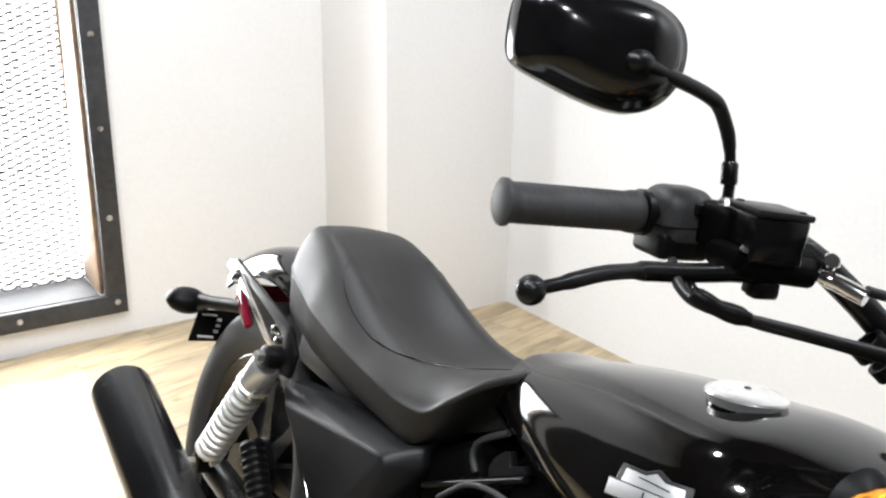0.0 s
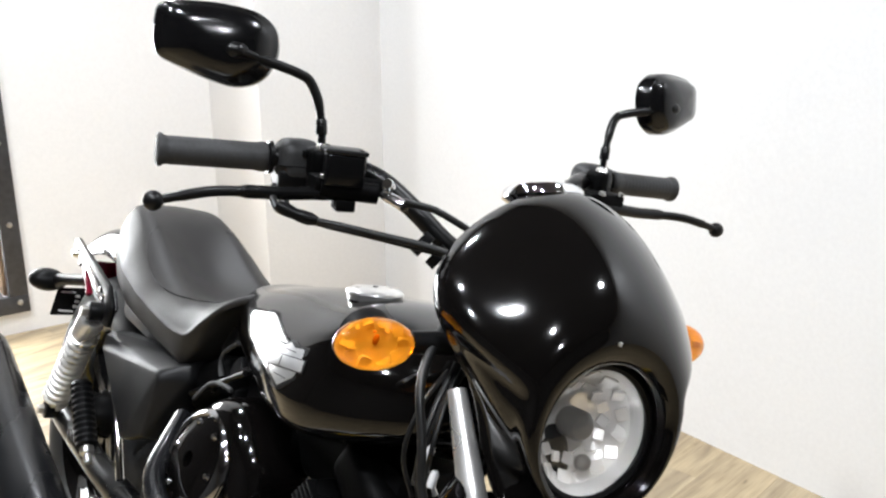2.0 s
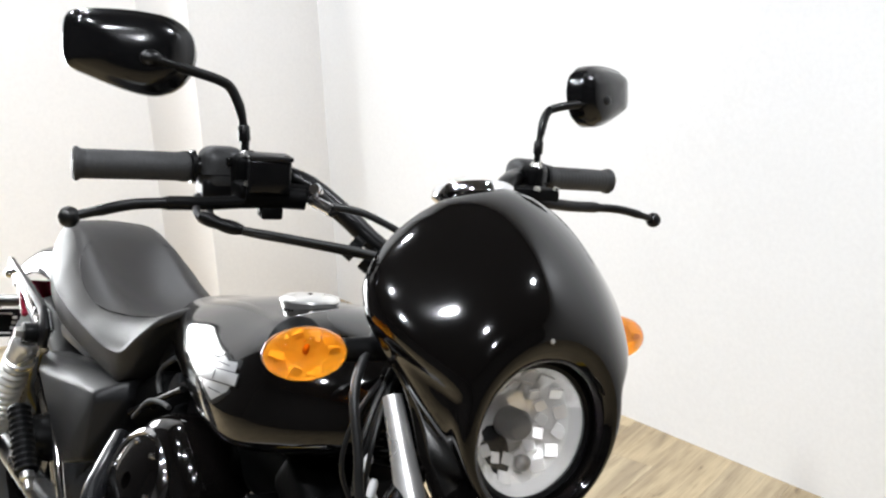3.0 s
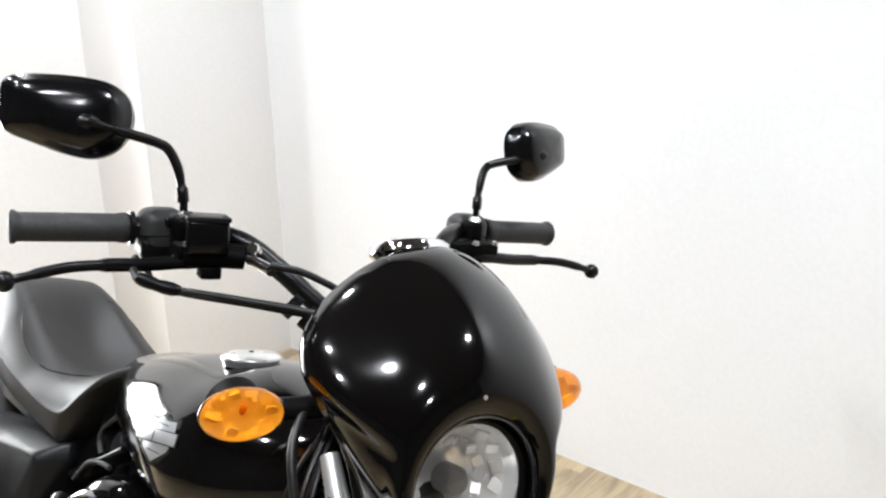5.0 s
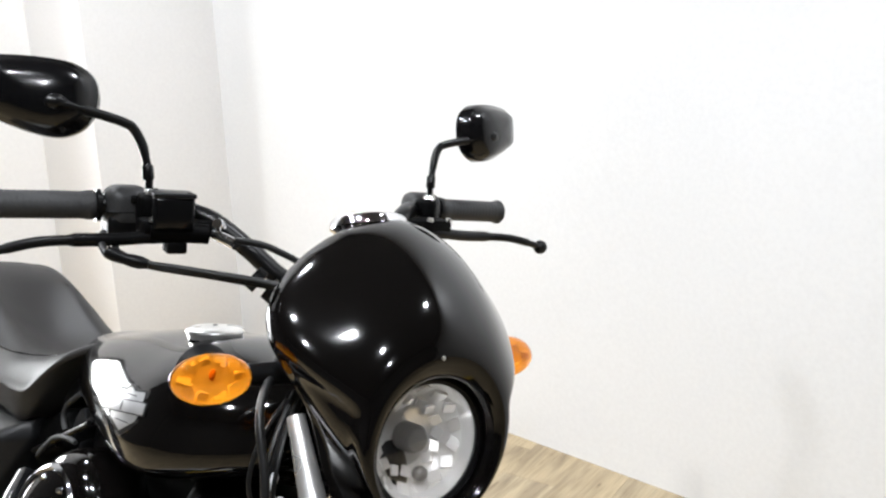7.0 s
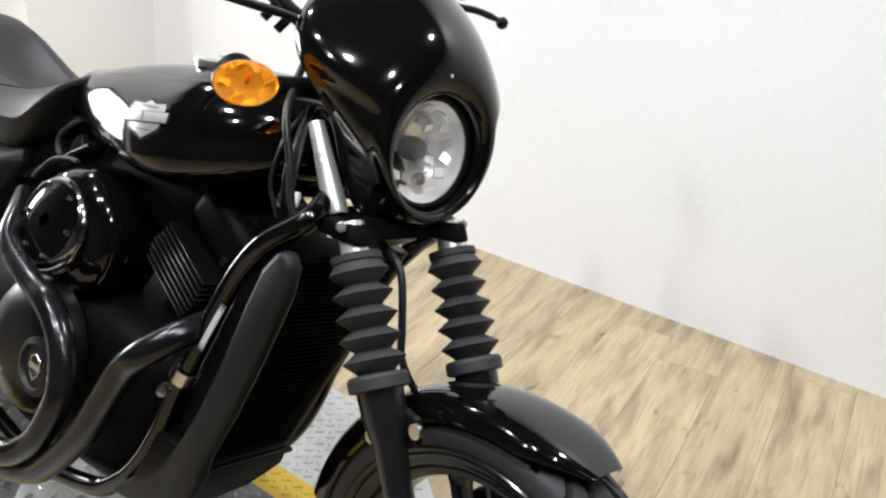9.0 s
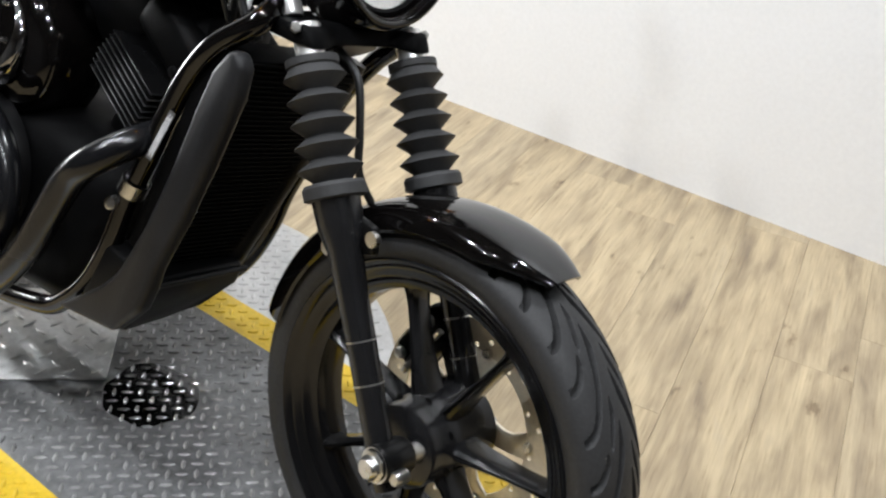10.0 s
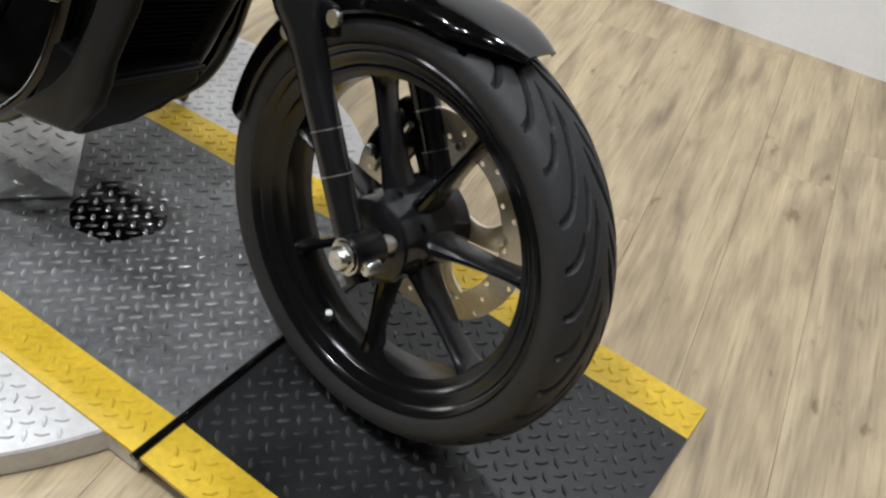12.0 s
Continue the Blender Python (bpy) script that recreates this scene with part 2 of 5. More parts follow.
def tube(pts, radius, n=14, bm=None, caps=True):
    pts = [Vector(p) for p in pts]
    rad = radius if isinstance(radius, (list, tuple)) else [radius] * len(pts)
    d = (pts[1] - pts[0]).normalized()
    side = d.cross(V(0.13, 0.37, 0.92)).normalized()
    rings = []
    for i, p in enumerate(pts):
        a = pts[max(i - 1, 0)]
        b = pts[min(i + 1, len(pts) - 1)]
        d = (b - a).normalized() if (b - a).length > 1e-9 else d
        side = (side - d * side.dot(d)).normalized()
        up = d.cross(side)
        rings.append([p + rad[min(i, len(rad) - 1)] * (math.cos(t) * side + math.sin(t) * up) for t in [2 * math.pi * k / n for k in range(n)]])
    return loft(rings, bm, caps)


def frame_of(origin, axis, hint=(0, 0, 1)):
    """A matrix whose z runs along axis."""
    z = Vector(axis).normalized()
    x = Vector(hint) - z * Vector(hint).dot(z)
    if x.length < 1e-5:
        x = Vector((1, 0, 0)) - z * z.x
    x.normalize()
    y = z.cross(x)
    m = Matrix((x, y, z)).transposed().to_4x4()
    m.translation = Vector(origin)
    return m


def lathe(profile, origin, axis, n=32, bm=None, closed=False):
    """profile: (radius, along) pairs."""
    m = frame_of(origin, axis)
    bm = bm or bmesh.new()
    rows = []
    for r, a in profile:
        if r < 1e-6:
            rows.append([bm.verts.new(m @ V(0, 0, a))])
        else:
            rows.append([bm.verts.new(m @ V(r * math.cos(t), r * math.sin(t), a)) for t in [2 * math.pi * k / n for k in range(n)]])
    pairs = list(zip(rows, rows[1:])) + ([(rows[-1], rows[0])] if closed else [])
    for a, b in pairs:
        for i in range(n):
            j = (i + 1) % n
            if len(a) == 1 and len(b) == 1:
                continue
            if len(a) == 1:
                bm.faces.new((a[0], b[j], b[i]))
            elif len(b) == 1:
                bm.faces.new((a[i], a[j], b[0]))
            else:
                bm.faces.new((a[i], a[j], b[j], b[i]))
    return bm


def block(center, size, bevel=0.0, m=None, bm=None, segments=2):
    b = bmesh.new()
    bmesh.ops.create_cube(b, size=1.0)
    for v in b.verts:
        v.co = V(v.co.x * size[0], v.co.y * size[1], v.co.z * size[2])
    if bevel:
        bmesh.ops.bevel(b, geom=list(b.edges), offset=bevel, segments=segments, affect="EDGES", profile=0.5)
    t = (m or Matrix()) @ Matrix.Translation(center)
    bmesh.ops.transform(b, matrix=t, verts=b.verts)
    if bm is None:
        return b
    me = bpy.data.meshes.new("tmp")
    b.to_mesh(me)
    b.free()
    bm.from_mesh(me)
    bpy.data.meshes.remove(me)
    return bm


def slab(outline, offset, bevel=0.0, segments=2):
    """A flat outline (3D points) thickened along the offset vector, with rounded edges."""
    bm = bmesh.new()
    a = [bm.verts.new(p) for p in outline]
    b = [bm.verts.new(Vector(p) + Vector(offset)) for p in outline]
    bm.faces.new(a)
    bm.faces.new(list(reversed(b)))
    n = len(a)
    for i in range(n):
        bm.faces.new((a[i], b[i], b[(i + 1) % n], a[(i + 1) % n]))
    bmesh.ops.recalc_face_normals(bm, faces=bm.faces)
    if bevel:
        bmesh.ops.bevel(bm, geom=list(bm.edges), offset=bevel, segments=segments, affect="EDGES", profile=0.5)
    return bm


def moved(bm, m):
    bmesh.ops.transform(bm, matrix=m, verts=bm.verts)
    return bm


def ball(center, size, m=None, n=20):
    bm = bmesh.new()
    bmesh.ops.create_uvsphere(bm, u_segments=n, v_segments=n // 2 + 2, radius=1.0)
    t = Matrix.Translation(center) @ (m or Matrix()) @ Matrix.Diagonal((*size, 1))
    bmesh.ops.transform(bm, matrix=t, verts=bm.verts)
    return bm


# ---- the room ----
def structure(name, bm, mat, label, category, sharp=30):
    return tagged(part(name, bm, mat, None, label, sharp), label, category, kind="structure")


ROOM_E, ROOM_S = 3.6, -3.2
WEST = -3.05
floor = structure("floor", block((0.25, -0.85, FLOOR - 0.06), (7.1, 5.1, 0.1)), RUSTWOOD, "subfloor under pale oak-look vinyl planks", "floor")
structure("ceiling", block((0.30, -0.82, CEIL + 0.05), (7.2, 5.3, 0.1)), CEILING, "dark painted ceiling with white spot lamps", "ceiling")
# Unseen walls, added dark and near so that the black paint mirrors darkness.
structure("wall_south", block((0.265, ROOM_S - 0.1, 1.3), (7.07, 0.2, 3.1)), DARKWALL, "plain dark grey wall, unseen, added to close the room and darken reflections", "wall")
structure("wall_east", block((ROOM_E + 0.1, -0.8, 1.3), (0.2, 4.8, 3.1)), DARKWALL, "plain dark grey wall, unseen, added to close the room and darken reflections", "wall")
NORTH_TURN = 1.1
nm_ = pose(-2.62, 1.452, 0, 0, 0, NORTH_TURN)
structure("wall_north", block((2.95, 0.1, 1.3), (6.9, 0.2, 3.1), m=nm_), WHITEWALL, "smooth bright white painted wall", "wall")
structure("wall_corner_pier", block((-2.84, 1.256, 1.3), (0.44, 0.6, 3.1), 0.004), BEIGEWALL, "cream painted pier boxed into the corner", "wall")
WY0, WY1, WZ0, WZ1 = -0.56, 0.182, 0.088, 1.15
wall_w = bmesh.new()
for y0, y1, z0, z1 in ((-0.74, WY0, -0.25, 2.85), (WY1, 1.6, -0.25, 2.85), (WY0, WY1, -0.25, WZ0), (WY0, WY1, WZ1, 2.85)):
    block((WEST - 0.12, (y0 + y1) / 2, (z0 + z1) / 2), (0.24, y1 - y0, z1 - z0), bm=wall_w)
structure("wall_west", wall_w, BEIGEWALL, "cream painted wall with a mesh-covered window", "wall")

# Unseen stretch beyond the window, added dark to limit the tank's bright reflection.
structure("wall_west_end", block((WEST - 0.12, (ROOM_S - 0.74) / 2, 1.3), (0.24, -0.74 - ROOM_S, 3.1)), DARKWALL, "plain dark grey wall, unseen, added to close the room and darken reflections", "wall")

window = tagged(new("window_1"), "low window in a bolted dark steel frame behind expanded metal mesh", "window", kind="structure")
FX = WEST + 0.006
fr = 0.062
for nm, y0, y1, z0, z1 in (("frame_rail", WY0 - fr + 0.02, WY1 + fr - 0.02, WZ0 - fr + 0.012, WZ0 + 0.012), ("frame_rail", WY0 - fr + 0.02, WY1 + fr - 0.02, WZ1 + 0.004, WZ1 + fr + 0.004),
                           ("frame_stile", WY0 - fr + 0.02, WY0 + 0.02, WZ0 + 0.0125, WZ1 + 0.0035), ("frame_stile", WY1 - 0.02, WY1 + fr - 0.02, WZ0 + 0.0125, WZ1 + 0.0035)):
    part(nm, block((FX + 0.012, (y0 + y1) / 2, (z0 + z1) / 2), (0.024, y1 - y0, z1 - z0), 0.002), STEELFRAME, window)
for y0, y1, z0, z1 in ((WY1 - 0.034, WY1 - 0.0205, WZ0 + 0.013, WZ1), (WY0 + 0.0205, WY0 + 0.034, WZ0 + 0.013, WZ1)):
    part("timber_lining", block((WEST - 0.1, (y0 + y1) / 2, (z0 + z1) / 2), (0.2, y1 - y0, z1 - z0), 0.002), RUSTWOOD, window, "weathered brown timber lining")
part("sill", block((WEST - 0.1, (WY0 + WY1) / 2, WZ0 + 0.006), (0.2, WY1 - WY0 - 0.07, 0.012)), STEELFRAME, window)
for k in range(5):
    for yy in (WY1 + 0.011, WY0 - 0.011):
        part("bolt", lathe([(0.0, 0.007), (0.006, 0.006), (0.0095, 0.002), (0.0095, 0)], (FX + 0.024, yy, 0.076 + 0.2795 * k), (1, 0, 0), 12), ALLOY, window)
for yy in (-0.10, -0.38):
    part("bolt", lathe([(0.0, 0.007), (0.006, 0.006), (0.0095, 0.002), (0.0095, 0)], (FX + 0.024, yy, 0.070), (1, 0, 0), 12), ALLOY, window)


def expanded_mesh():
    """Diamond net of thin flat strands."""
    vs, fs = [], []
    w, h, t = 0.052, 0.0235, 0.0051
    x = WEST - 0.19

    def strand(p, q):
        d = (q - p).normalized()
        s = V(0, -d.z, d.y) * t / 2
        i = len(vs)
        for xx in (x, x + 0.003):
            for c in (p + s, p - s, q - s, q + s):
                vs.append((xx, c.y, c.z))
        fs.extend([(i + 4, i + 5, i + 6, i + 7), (i, i + 4, i + 7, i + 3), (i + 1, i + 2, i + 6, i + 5), (i + 3, i + 2, i + 1, i)])
    ny, nz = int((WY1 - WY0) / w), int((WZ1 - WZ0) / h)
    for a in range(ny):
        for b in range(nz):
            c = V(0, WY0 + 0.03 + (a + 0.5) * w, WZ0 + 0.01 + (b + 0.5) * h)
            l, r, u, dn = c - V(0, w / 2, 0), c + V(0, w / 2, 0), c + V(0, 0, h / 2), c - V(0, 0, h / 2)
            for p, q in ((l, u), (u, r), (r, dn), (dn, l)):
                strand(p, q)
    return raw("metal_mesh", vs, fs, STEELFRAME, window, "expanded metal mesh of small diamonds")


expanded_mesh()
tagged(part("backdrop", block((-3.9, -0.4, 0.8), (0.02, 4.0, 3.2)), DAYGLOW), "bright overexposed daylight outside the window", "backdrop", kind="structure")


def ceiling_lamp(x, y):
    thing = tagged(new("ceiling_lamp"), "round white recessed ceiling spot lamp, switched on", "lamp", "ceiling lamps")
    thing.matrix_world = pose(x, y, CEIL)
    part("housing", lathe([(0.0, 0.0), (0.085, 0.0), (0.085, -0.05), (0.07, -0.06), (0.066, -0.05), (0.066, -0.03), (0.0, -0.03)], (0, 0, 0), (0, 0, 1), 24), WHITEPRINT, thing)
    part("diffuser", lathe([(0.0, -0.034), (0.06, -0.034), (0.06, -0.031), (0, -0.031)], (0, 0, 0), (0, 0, 1), 24), LAMPGLOW, thing)


for lx, ly in LAMP_SPOTS:
    ceiling_lamp(lx, ly)

# ---- the turntable ----
turntable = tagged(new("turntable"), "low round turntable of pale aluminium tread plate", "turntable")
TX, TY, TR = -0.75, -0.01, 0.58
part("disc", lathe([(0.0, -0.004), (TR - 0.003, -0.004), (TR, -0.007), (TR, FLOOR + 0.004), (0, FLOOR + 0.004)], (TX, TY, 0), (0, 0, 1), 96), WHITEPLATE, turntable)
SY0, SY1, SX0, SX1, HINGE = -0.262, 0.303, -1.95, 0.350, -0.165
DIP_ANGLE = 4.2
DIP = math.tan(radians(DIP_ANGLE))
YW = 0.068
deck = tagged(new("ramp_deck"), "black tread-plate motorcycle ramp with yellow painted edges", "ramp")
for a, b in ((SX0, HINGE - 0.006), (HINGE + 0.006, SX1)):
    tilt = Matrix() if a < HINGE else Matrix.Translation((HINGE, 0, 0)) @ pose(0, 0, 0, 0, DIP_ANGLE, 0) @ Matrix.Translation((-HINGE, 0, 0))
    for nm, y0, y1, mt, lb in (("tread_plate", SY0 + YW, SY1 - YW, DUSTSHEENPLATE if a < HINGE else BLACKPLATE, ""), ("edge_stripe", SY0, SY0 + YW, YELLOW, "yellow painted edge stripe"), ("edge_stripe", SY1 - YW, SY1, YELLOW, "yellow painted edge stripe")):
        part(nm, moved(block(((a + b) / 2, (y0 + y1) / 2, -0.003), (b - a, y1 - y0, 0.006)), tilt), mt, deck, lb)
    low = FLOOR + 0.004 if a < HINGE else -0.012
    part("base_plate", moved(block(((a + b) / 2, (SY0 + SY1) / 2, (low - 0.0062) / 2), (b - a, SY1 - SY0 - 0.004, -0.0062 - low)), tilt), GREYPLATE, deck)
part("hinge_pin", tube([(HINGE, SY0 - 0.006, 0.0), (HINGE, SY1 + 0.006, 0.0)], 0.0062, 12), GLOSS, deck, "black hinge pin across the ramp")


def lugs(name, material, parent, inside, x0, x1, y0, y1, z, pitch=0.0203, turn=0.0, size=(0.0205, 0.0062, 0.0021)):
    """Raised tread lugs, lying crosswise in turn, in one mesh."""
    vs, fs = [], []
    L, W, H = size
    ct, st = math.cos(turn), math.sin(turn)
    n = int(2.2 * max(x1 - x0, y1 - y0) / pitch)
    cx, cy = (x0 + x1) / 2, (y0 + y1) / 2
    for i in range(-n // 2, n // 2):
        for j in range(-n // 2, n // 2):
            u, v = i * pitch * 0.7071, j * pitch * 0.7071
            gx, gy = (u - v), (u + v)
            x, y = cx + gx * ct - gy * st, cy + gx * st + gy * ct
            if not (x0 < x < x1 and y0 < y < y1 and inside(x, y)):
                continue
            a = turn + (math.pi / 4 if (i + j) % 2 else -math.pi / 4) + random.uniform(-0.04, 0.04)
            ca, sa = math.cos(a), math.sin(a)
            k = len(vs)
            for px, py, pz in ((-0.5, 0, 0), (-0.2, -0.5, 0), (0.2, -0.5, 0), (0.5, 0, 0), (0.2, 0.5, 0), (-0.2, 0.5, 0), (-0.36, 0, 1), (0, -0.28, 1), (0.36, 0, 1), (0, 0.28, 1)):
                vs.append((x + px * L * ca - py * W * sa, y + px * L * sa + py * W * ca, z + pz * H - max(0.0, x - HINGE) * DIP))
            fs.extend([tuple(k + q for q in f) for f in ((6, 7, 8, 9), (0, 1, 7, 6), (1, 2, 7), (2, 3, 8, 7), (3, 4, 9, 8), (4, 5, 9), (5, 0, 6, 9))])
    return tagged(raw(name, vs, fs, material, parent), kind="stuff")


def near_hinge(x, y):
    return abs(x - HINGE) > 0.017


PLATE_C = V(-0.803, 0.002, 0)
PA_ = radians(45)


def on_patch(x, y, grow=0.0):
    dx, dy = x - PLATE_C.x, y - PLATE_C.y
    u, v = dx * math.cos(PA_) + dy * math.sin(PA_), -dx * math.sin(PA_) + dy * math.cos(PA_)
    return abs(u) < 0.128 + grow and abs(v) < 0.128 + grow


def in_oil(x, y):
    return math.hypot((x + 0.544) / 0.076, (y - 0.028) / 0.072) < 1.0


def on_dusty(x, y):
    return x < HINGE - 0.017 and not on_patch(x, y, 0.012) and not in_oil(x, y)


lugs("tread_pattern", LUG, deck, on_dusty, SX0 + 0.02, HINGE, SY0 + YW + 0.008, SY1 - YW - 0.008, 0.0)
lugs("ramp_tread_pattern", BLACKLUG, deck, near_hinge, HINGE, SX1 - 0.012, SY0 + YW + 0.008, SY1 - YW - 0.008, 0.0)
for y0, y1 in ((SY0, SY0 + YW), (SY1 - YW, SY1)):
    lugs("stripe_tread_pattern", YELLOW, deck, near_hinge, SX0 + 0.02, SX1 - 0.01, y0 + 0.006, y1 - 0.006, 0.0)
lugs("disc_tread_pattern", WHITEPLATE, turntable, lambda x, y: math.hypot(x - TX, y - TY) < TR - 0.012 and not SY0 - 0.01 < y < SY1 + 0.01, TX - TR, TX + TR, TY - TR, TY + TR, -0.004)
part("cover_plate", moved(block((0, 0, 0.0022), (0.256, 0.256, 0.004), 0.001), Matrix.Translation(PLATE_C) @ pose(0, 0, 0, 0, 0, 45)), GREYPLATE, deck, "bare grey tread-plate cover")
lugs("cover_tread_pattern", GREYPLATE, deck, lambda x, y: on_patch(x, y, -0.01), -1.0, -0.6, -0.2, 0.2, 0.0042, pitch=0.031, turn=radians(45), size=(0.027, 0.0075, 0.0018))

OIL = surface("wet_oil", (0.003, 0.003, 0.003), 0.16, grain=40, spec=0.7, rough_vary=0.06)
WETLUG = surface("wet_bare_lugs", (0.30, 0.30, 0.30), 0.22, metal=0.7, grain=60, vary=0.3)
random.seed(3)
spill = [V(-0.544 + (0.079 + 0.004 * math.sin(3 * t) + 0.003 * math.sin(7 * t + 1)) * math.cos(t), 0.028 + (0.074 + 0.004 * math.cos(2 * t) + 0.003 * math.sin(6 * t)) * math.sin(t), 0.0) for t in [2 * math.pi * k / 72 for k in range(72)]]
tagged(part("oil_spill", slab([p + V(0, 0, 0.0001) for p in spill], (0, 0, 0.00025)), OIL), "shiny wet oil spill on the black tread plate", "spill")
lugs("oily_tread_pattern", WETLUG, deck, in_oil, SX0 + 0.02, HINGE, SY0 + YW + 0.008, SY1 - YW - 0.008, 0.0006)

# ---- the motorcycle ----
BIKE = pose(0, -0.055, 0) @ pose(0, 0, 0, 0, 0, -2.0) @ pose(0, 0, 0, -16.5, 0, 0)
bike = tagged(new("motorcycle"), "black cruiser motorcycle with quarter fairing, leaning on its stand", "motorcycle")
bike.matrix_world = BIKE
STEER = -9.5
RAKE = radians(32)
AXIS = V(-math.sin(RAKE), 0, math.cos(RAKE))
PIV = V(0.115, 0, 0)
FRONT = Matrix.Translation(PIV) @ Matrix.Rotation(radians(STEER), 4, AXIS) @ Matrix.Translation(-PIV)
BARS = FRONT @ Matrix.Translation((0, 0.036, 0)) @ Matrix.Translation((0, 0, 0.94)) @ pose(0, 0, 0, 1.3, 0, 0) @ Matrix.Translation((0, 0, -0.94))
COWL = FRONT @ Matrix.Translation((0.040, 0.014, 0))
FA = V(0.014, 0, 0.290)
WHEEL = BIKE.inverted() @ pose(-0.010, 0.037, 0.2560) @ pose(0, 0, 0, 0, 0, -6.2) @ pose(0, 0, 0, -10.8, 0, 0)
WO = V(0, 0, 0)


def bp(name, bm, mat, parent=None, label="", m=None, sharp=38):
    """A part of the motorcycle, in its own coordinates: x ahead, y to its left, z up."""
    if m is not None:
        moved(bm, m)
    return part(name, bm, mat, parent or bike, label, sharp)


def tyre_mesh(profile, center, m, tread, n=900, fine=8, keep=0.0):
    """A tyre round y, with grooves cut where tread(angle, y) says how deep, outside the radius keep."""
    prof = smooth_path([V(r, y, 0) for r, y in profile], fine)
    bm = bmesh.new()
    rows = []
    for k in range(n):
        a = 2 * math.pi * k / n
        ca, sa = math.cos(a), math.sin(a)
        row = []
        for p in prof:
            r = p.x - tread(a, p.y) if p.x > keep else p.x
            row.append(bm.verts.new((center.x + r * ca, center.y + p.y, center.z + r * sa)))
        rows.append(row)
    for k in range(n):
        a, b = rows[k], rows[(k + 1) % n]
        for i in range(len(a) - 1):
            bm.faces.new((a[i], a[i + 1], b[i + 1], b[i]))
    return moved(bm, m)


def groove(a, f, span, pitch, wide, deep):
    """Depth of a curved groove that leaves the middle along the tread and turns out to the shoulder."""
    line = -span * (1 - (1 - f) ** 1.7) + 0.010 * math.sin(f * 2 * math.pi)
    slope = (1.7 * span * (1 - f) ** 0.7 + 0.063 * math.cos(f * 2 * math.pi)) * 0.265 / 0.044
    d = ((a - line) / pitch) % 1.0
    d = min(d, 1 - d) * pitch * 0.265 / math.sqrt(1 + slope * slope)
    return deep * max(0.0, min(1.0, (wide - d) / 0.0009 + 0.5))


def front_tread(a, y):
    """Long curved grooves from near the middle out to the shoulder, and short ones between them."""
    f = (abs(y) - 0.004) / 0.044
    if not 0.0 < f < 1.0:
        return 0.0
    pitch = 2 * math.pi / 16
    at = a + (pitch / 2 if y < 0 else 0)
    cut = 0.0
    if f < 0.97:
        cut = groove(at, f, 0.40, pitch, 0.0030, 0.0120) * min(1.0, f / 0.06)
    if 0.52 < f < 0.97:
        cut = max(cut, groove(at + pitch * 0.48, f, 0.40, pitch, 0.0028, 0.0110) * min(1.0, (f - 0.52) / 0.06))
    if 0.12 < f < 0.42:
        cut = max(cut, groove(at + pitch * 0.52, f, 0.40, pitch, 0.0022, 0.0090) * min(1.0, (f - 0.12) / 0.06, (0.42 - f) / 0.06))
    return cut


TYRE_F = [(0.2120, -0.0360), (0.2165, -0.0435), (0.2270, -0.0500), (0.2385, -0.0518), (0.2482, -0.0480), (0.2567, -0.0385), (0.2628, -0.0250), (0.2657, -0.0120), (0.2666, 0.0000), (0.2657, 0.0120), (0.2628, 0.0250), (0.2567, 0.0385), (0.2482, 0.0480), (0.2385, 0.0518), (0.2270, 0.0500), (0.2165, 0.0435), (0.2120, 0.0360)]
RIM_F = [(0.2090, -0.0360), (0.2190, -0.0410), (0.2205, -0.0455), (0.2175, -0.0480), (0.2125, -0.0455), (0.2085, -0.0405), (0.2045, -0.0390), (0.1990, -0.0345), (0.1955, -0.0330), (0.1910, -0.0270), (0.1865, -0.0245), (0.1800, -0.0220), (0.1775, -0.0100)]
fwheel = bp("front_wheel", lathe(RIM_F + [(r, -y) for r, y in reversed(RIM_F)], WO, (0, 1, 0), 120, closed=True), RIM, None, "black cast seven-spoke front wheel rim", WHEEL, sharp=28)
bp("tyre", tyre_mesh(TYRE_F, WO, WHEEL, front_tread, 1100, 9, 0.247), RUBBER, fwheel, "black grooved road tyre")
bp("hub", lathe([(0, -0.060), (0.014, -0.060), (0.016, -0.066), (0.040, -0.064), (0.050, -0.058), (0.052, -0.050), (0.050, -0.034), (0.054, -0.026), (0.052, 0.0), (0.056, 0.028), (0.058, 0.05), (0.03, 0.055), (0, 0.055)], WO, (0, 1, 0), 40), WHEELBLACK, fwheel, m=WHEEL)
for k in range(7):
    a = 2 * math.pi * k / 7 + radians(114)
    rot = Matrix.Translation(WO) @ Matrix.Rotation(-a, 4, "Y")
    rings = []
    for r, wd, y0, y1 in ((0.030, 0.0145, -0.028, 0.026), (0.065, 0.0092, -0.026, 0.018), (0.12, 0.0066, -0.022, 0.012), (0.156, 0.0062, -0.021, 0.012), (0.174, 0.0085, -0.022, 0.015), (0.184, 0.014, -0.023, 0.018)):
        rings.append([V(r, y0, -wd * 0.25), V(r, y0 + 0.004, -wd * 0.75), V(r, y0 + 0.013, -wd), V(r, y1 - 0.005, -wd), V(r, y1, -wd * 0.6), V(r, y1, wd * 0.6), V(r, y1 - 0.005, wd), V(r, y0 + 0.013, wd), V(r, y0 + 0.004, wd * 0.75), V(r, y0, wd * 0.25), V(r, y0 + 0.005, 0)])
    bp("spoke", smooth_loft(rings, 3), WHEELBLACK, fwheel, m=WHEEL @ rot, sharp=30)
bp("valve", tube([WO + V(-0.07, -0.02, -0.175), WO + V(-0.060, -0.034, -0.150)], 0.0045, 10), ALLOY, fwheel, m=WHEEL)


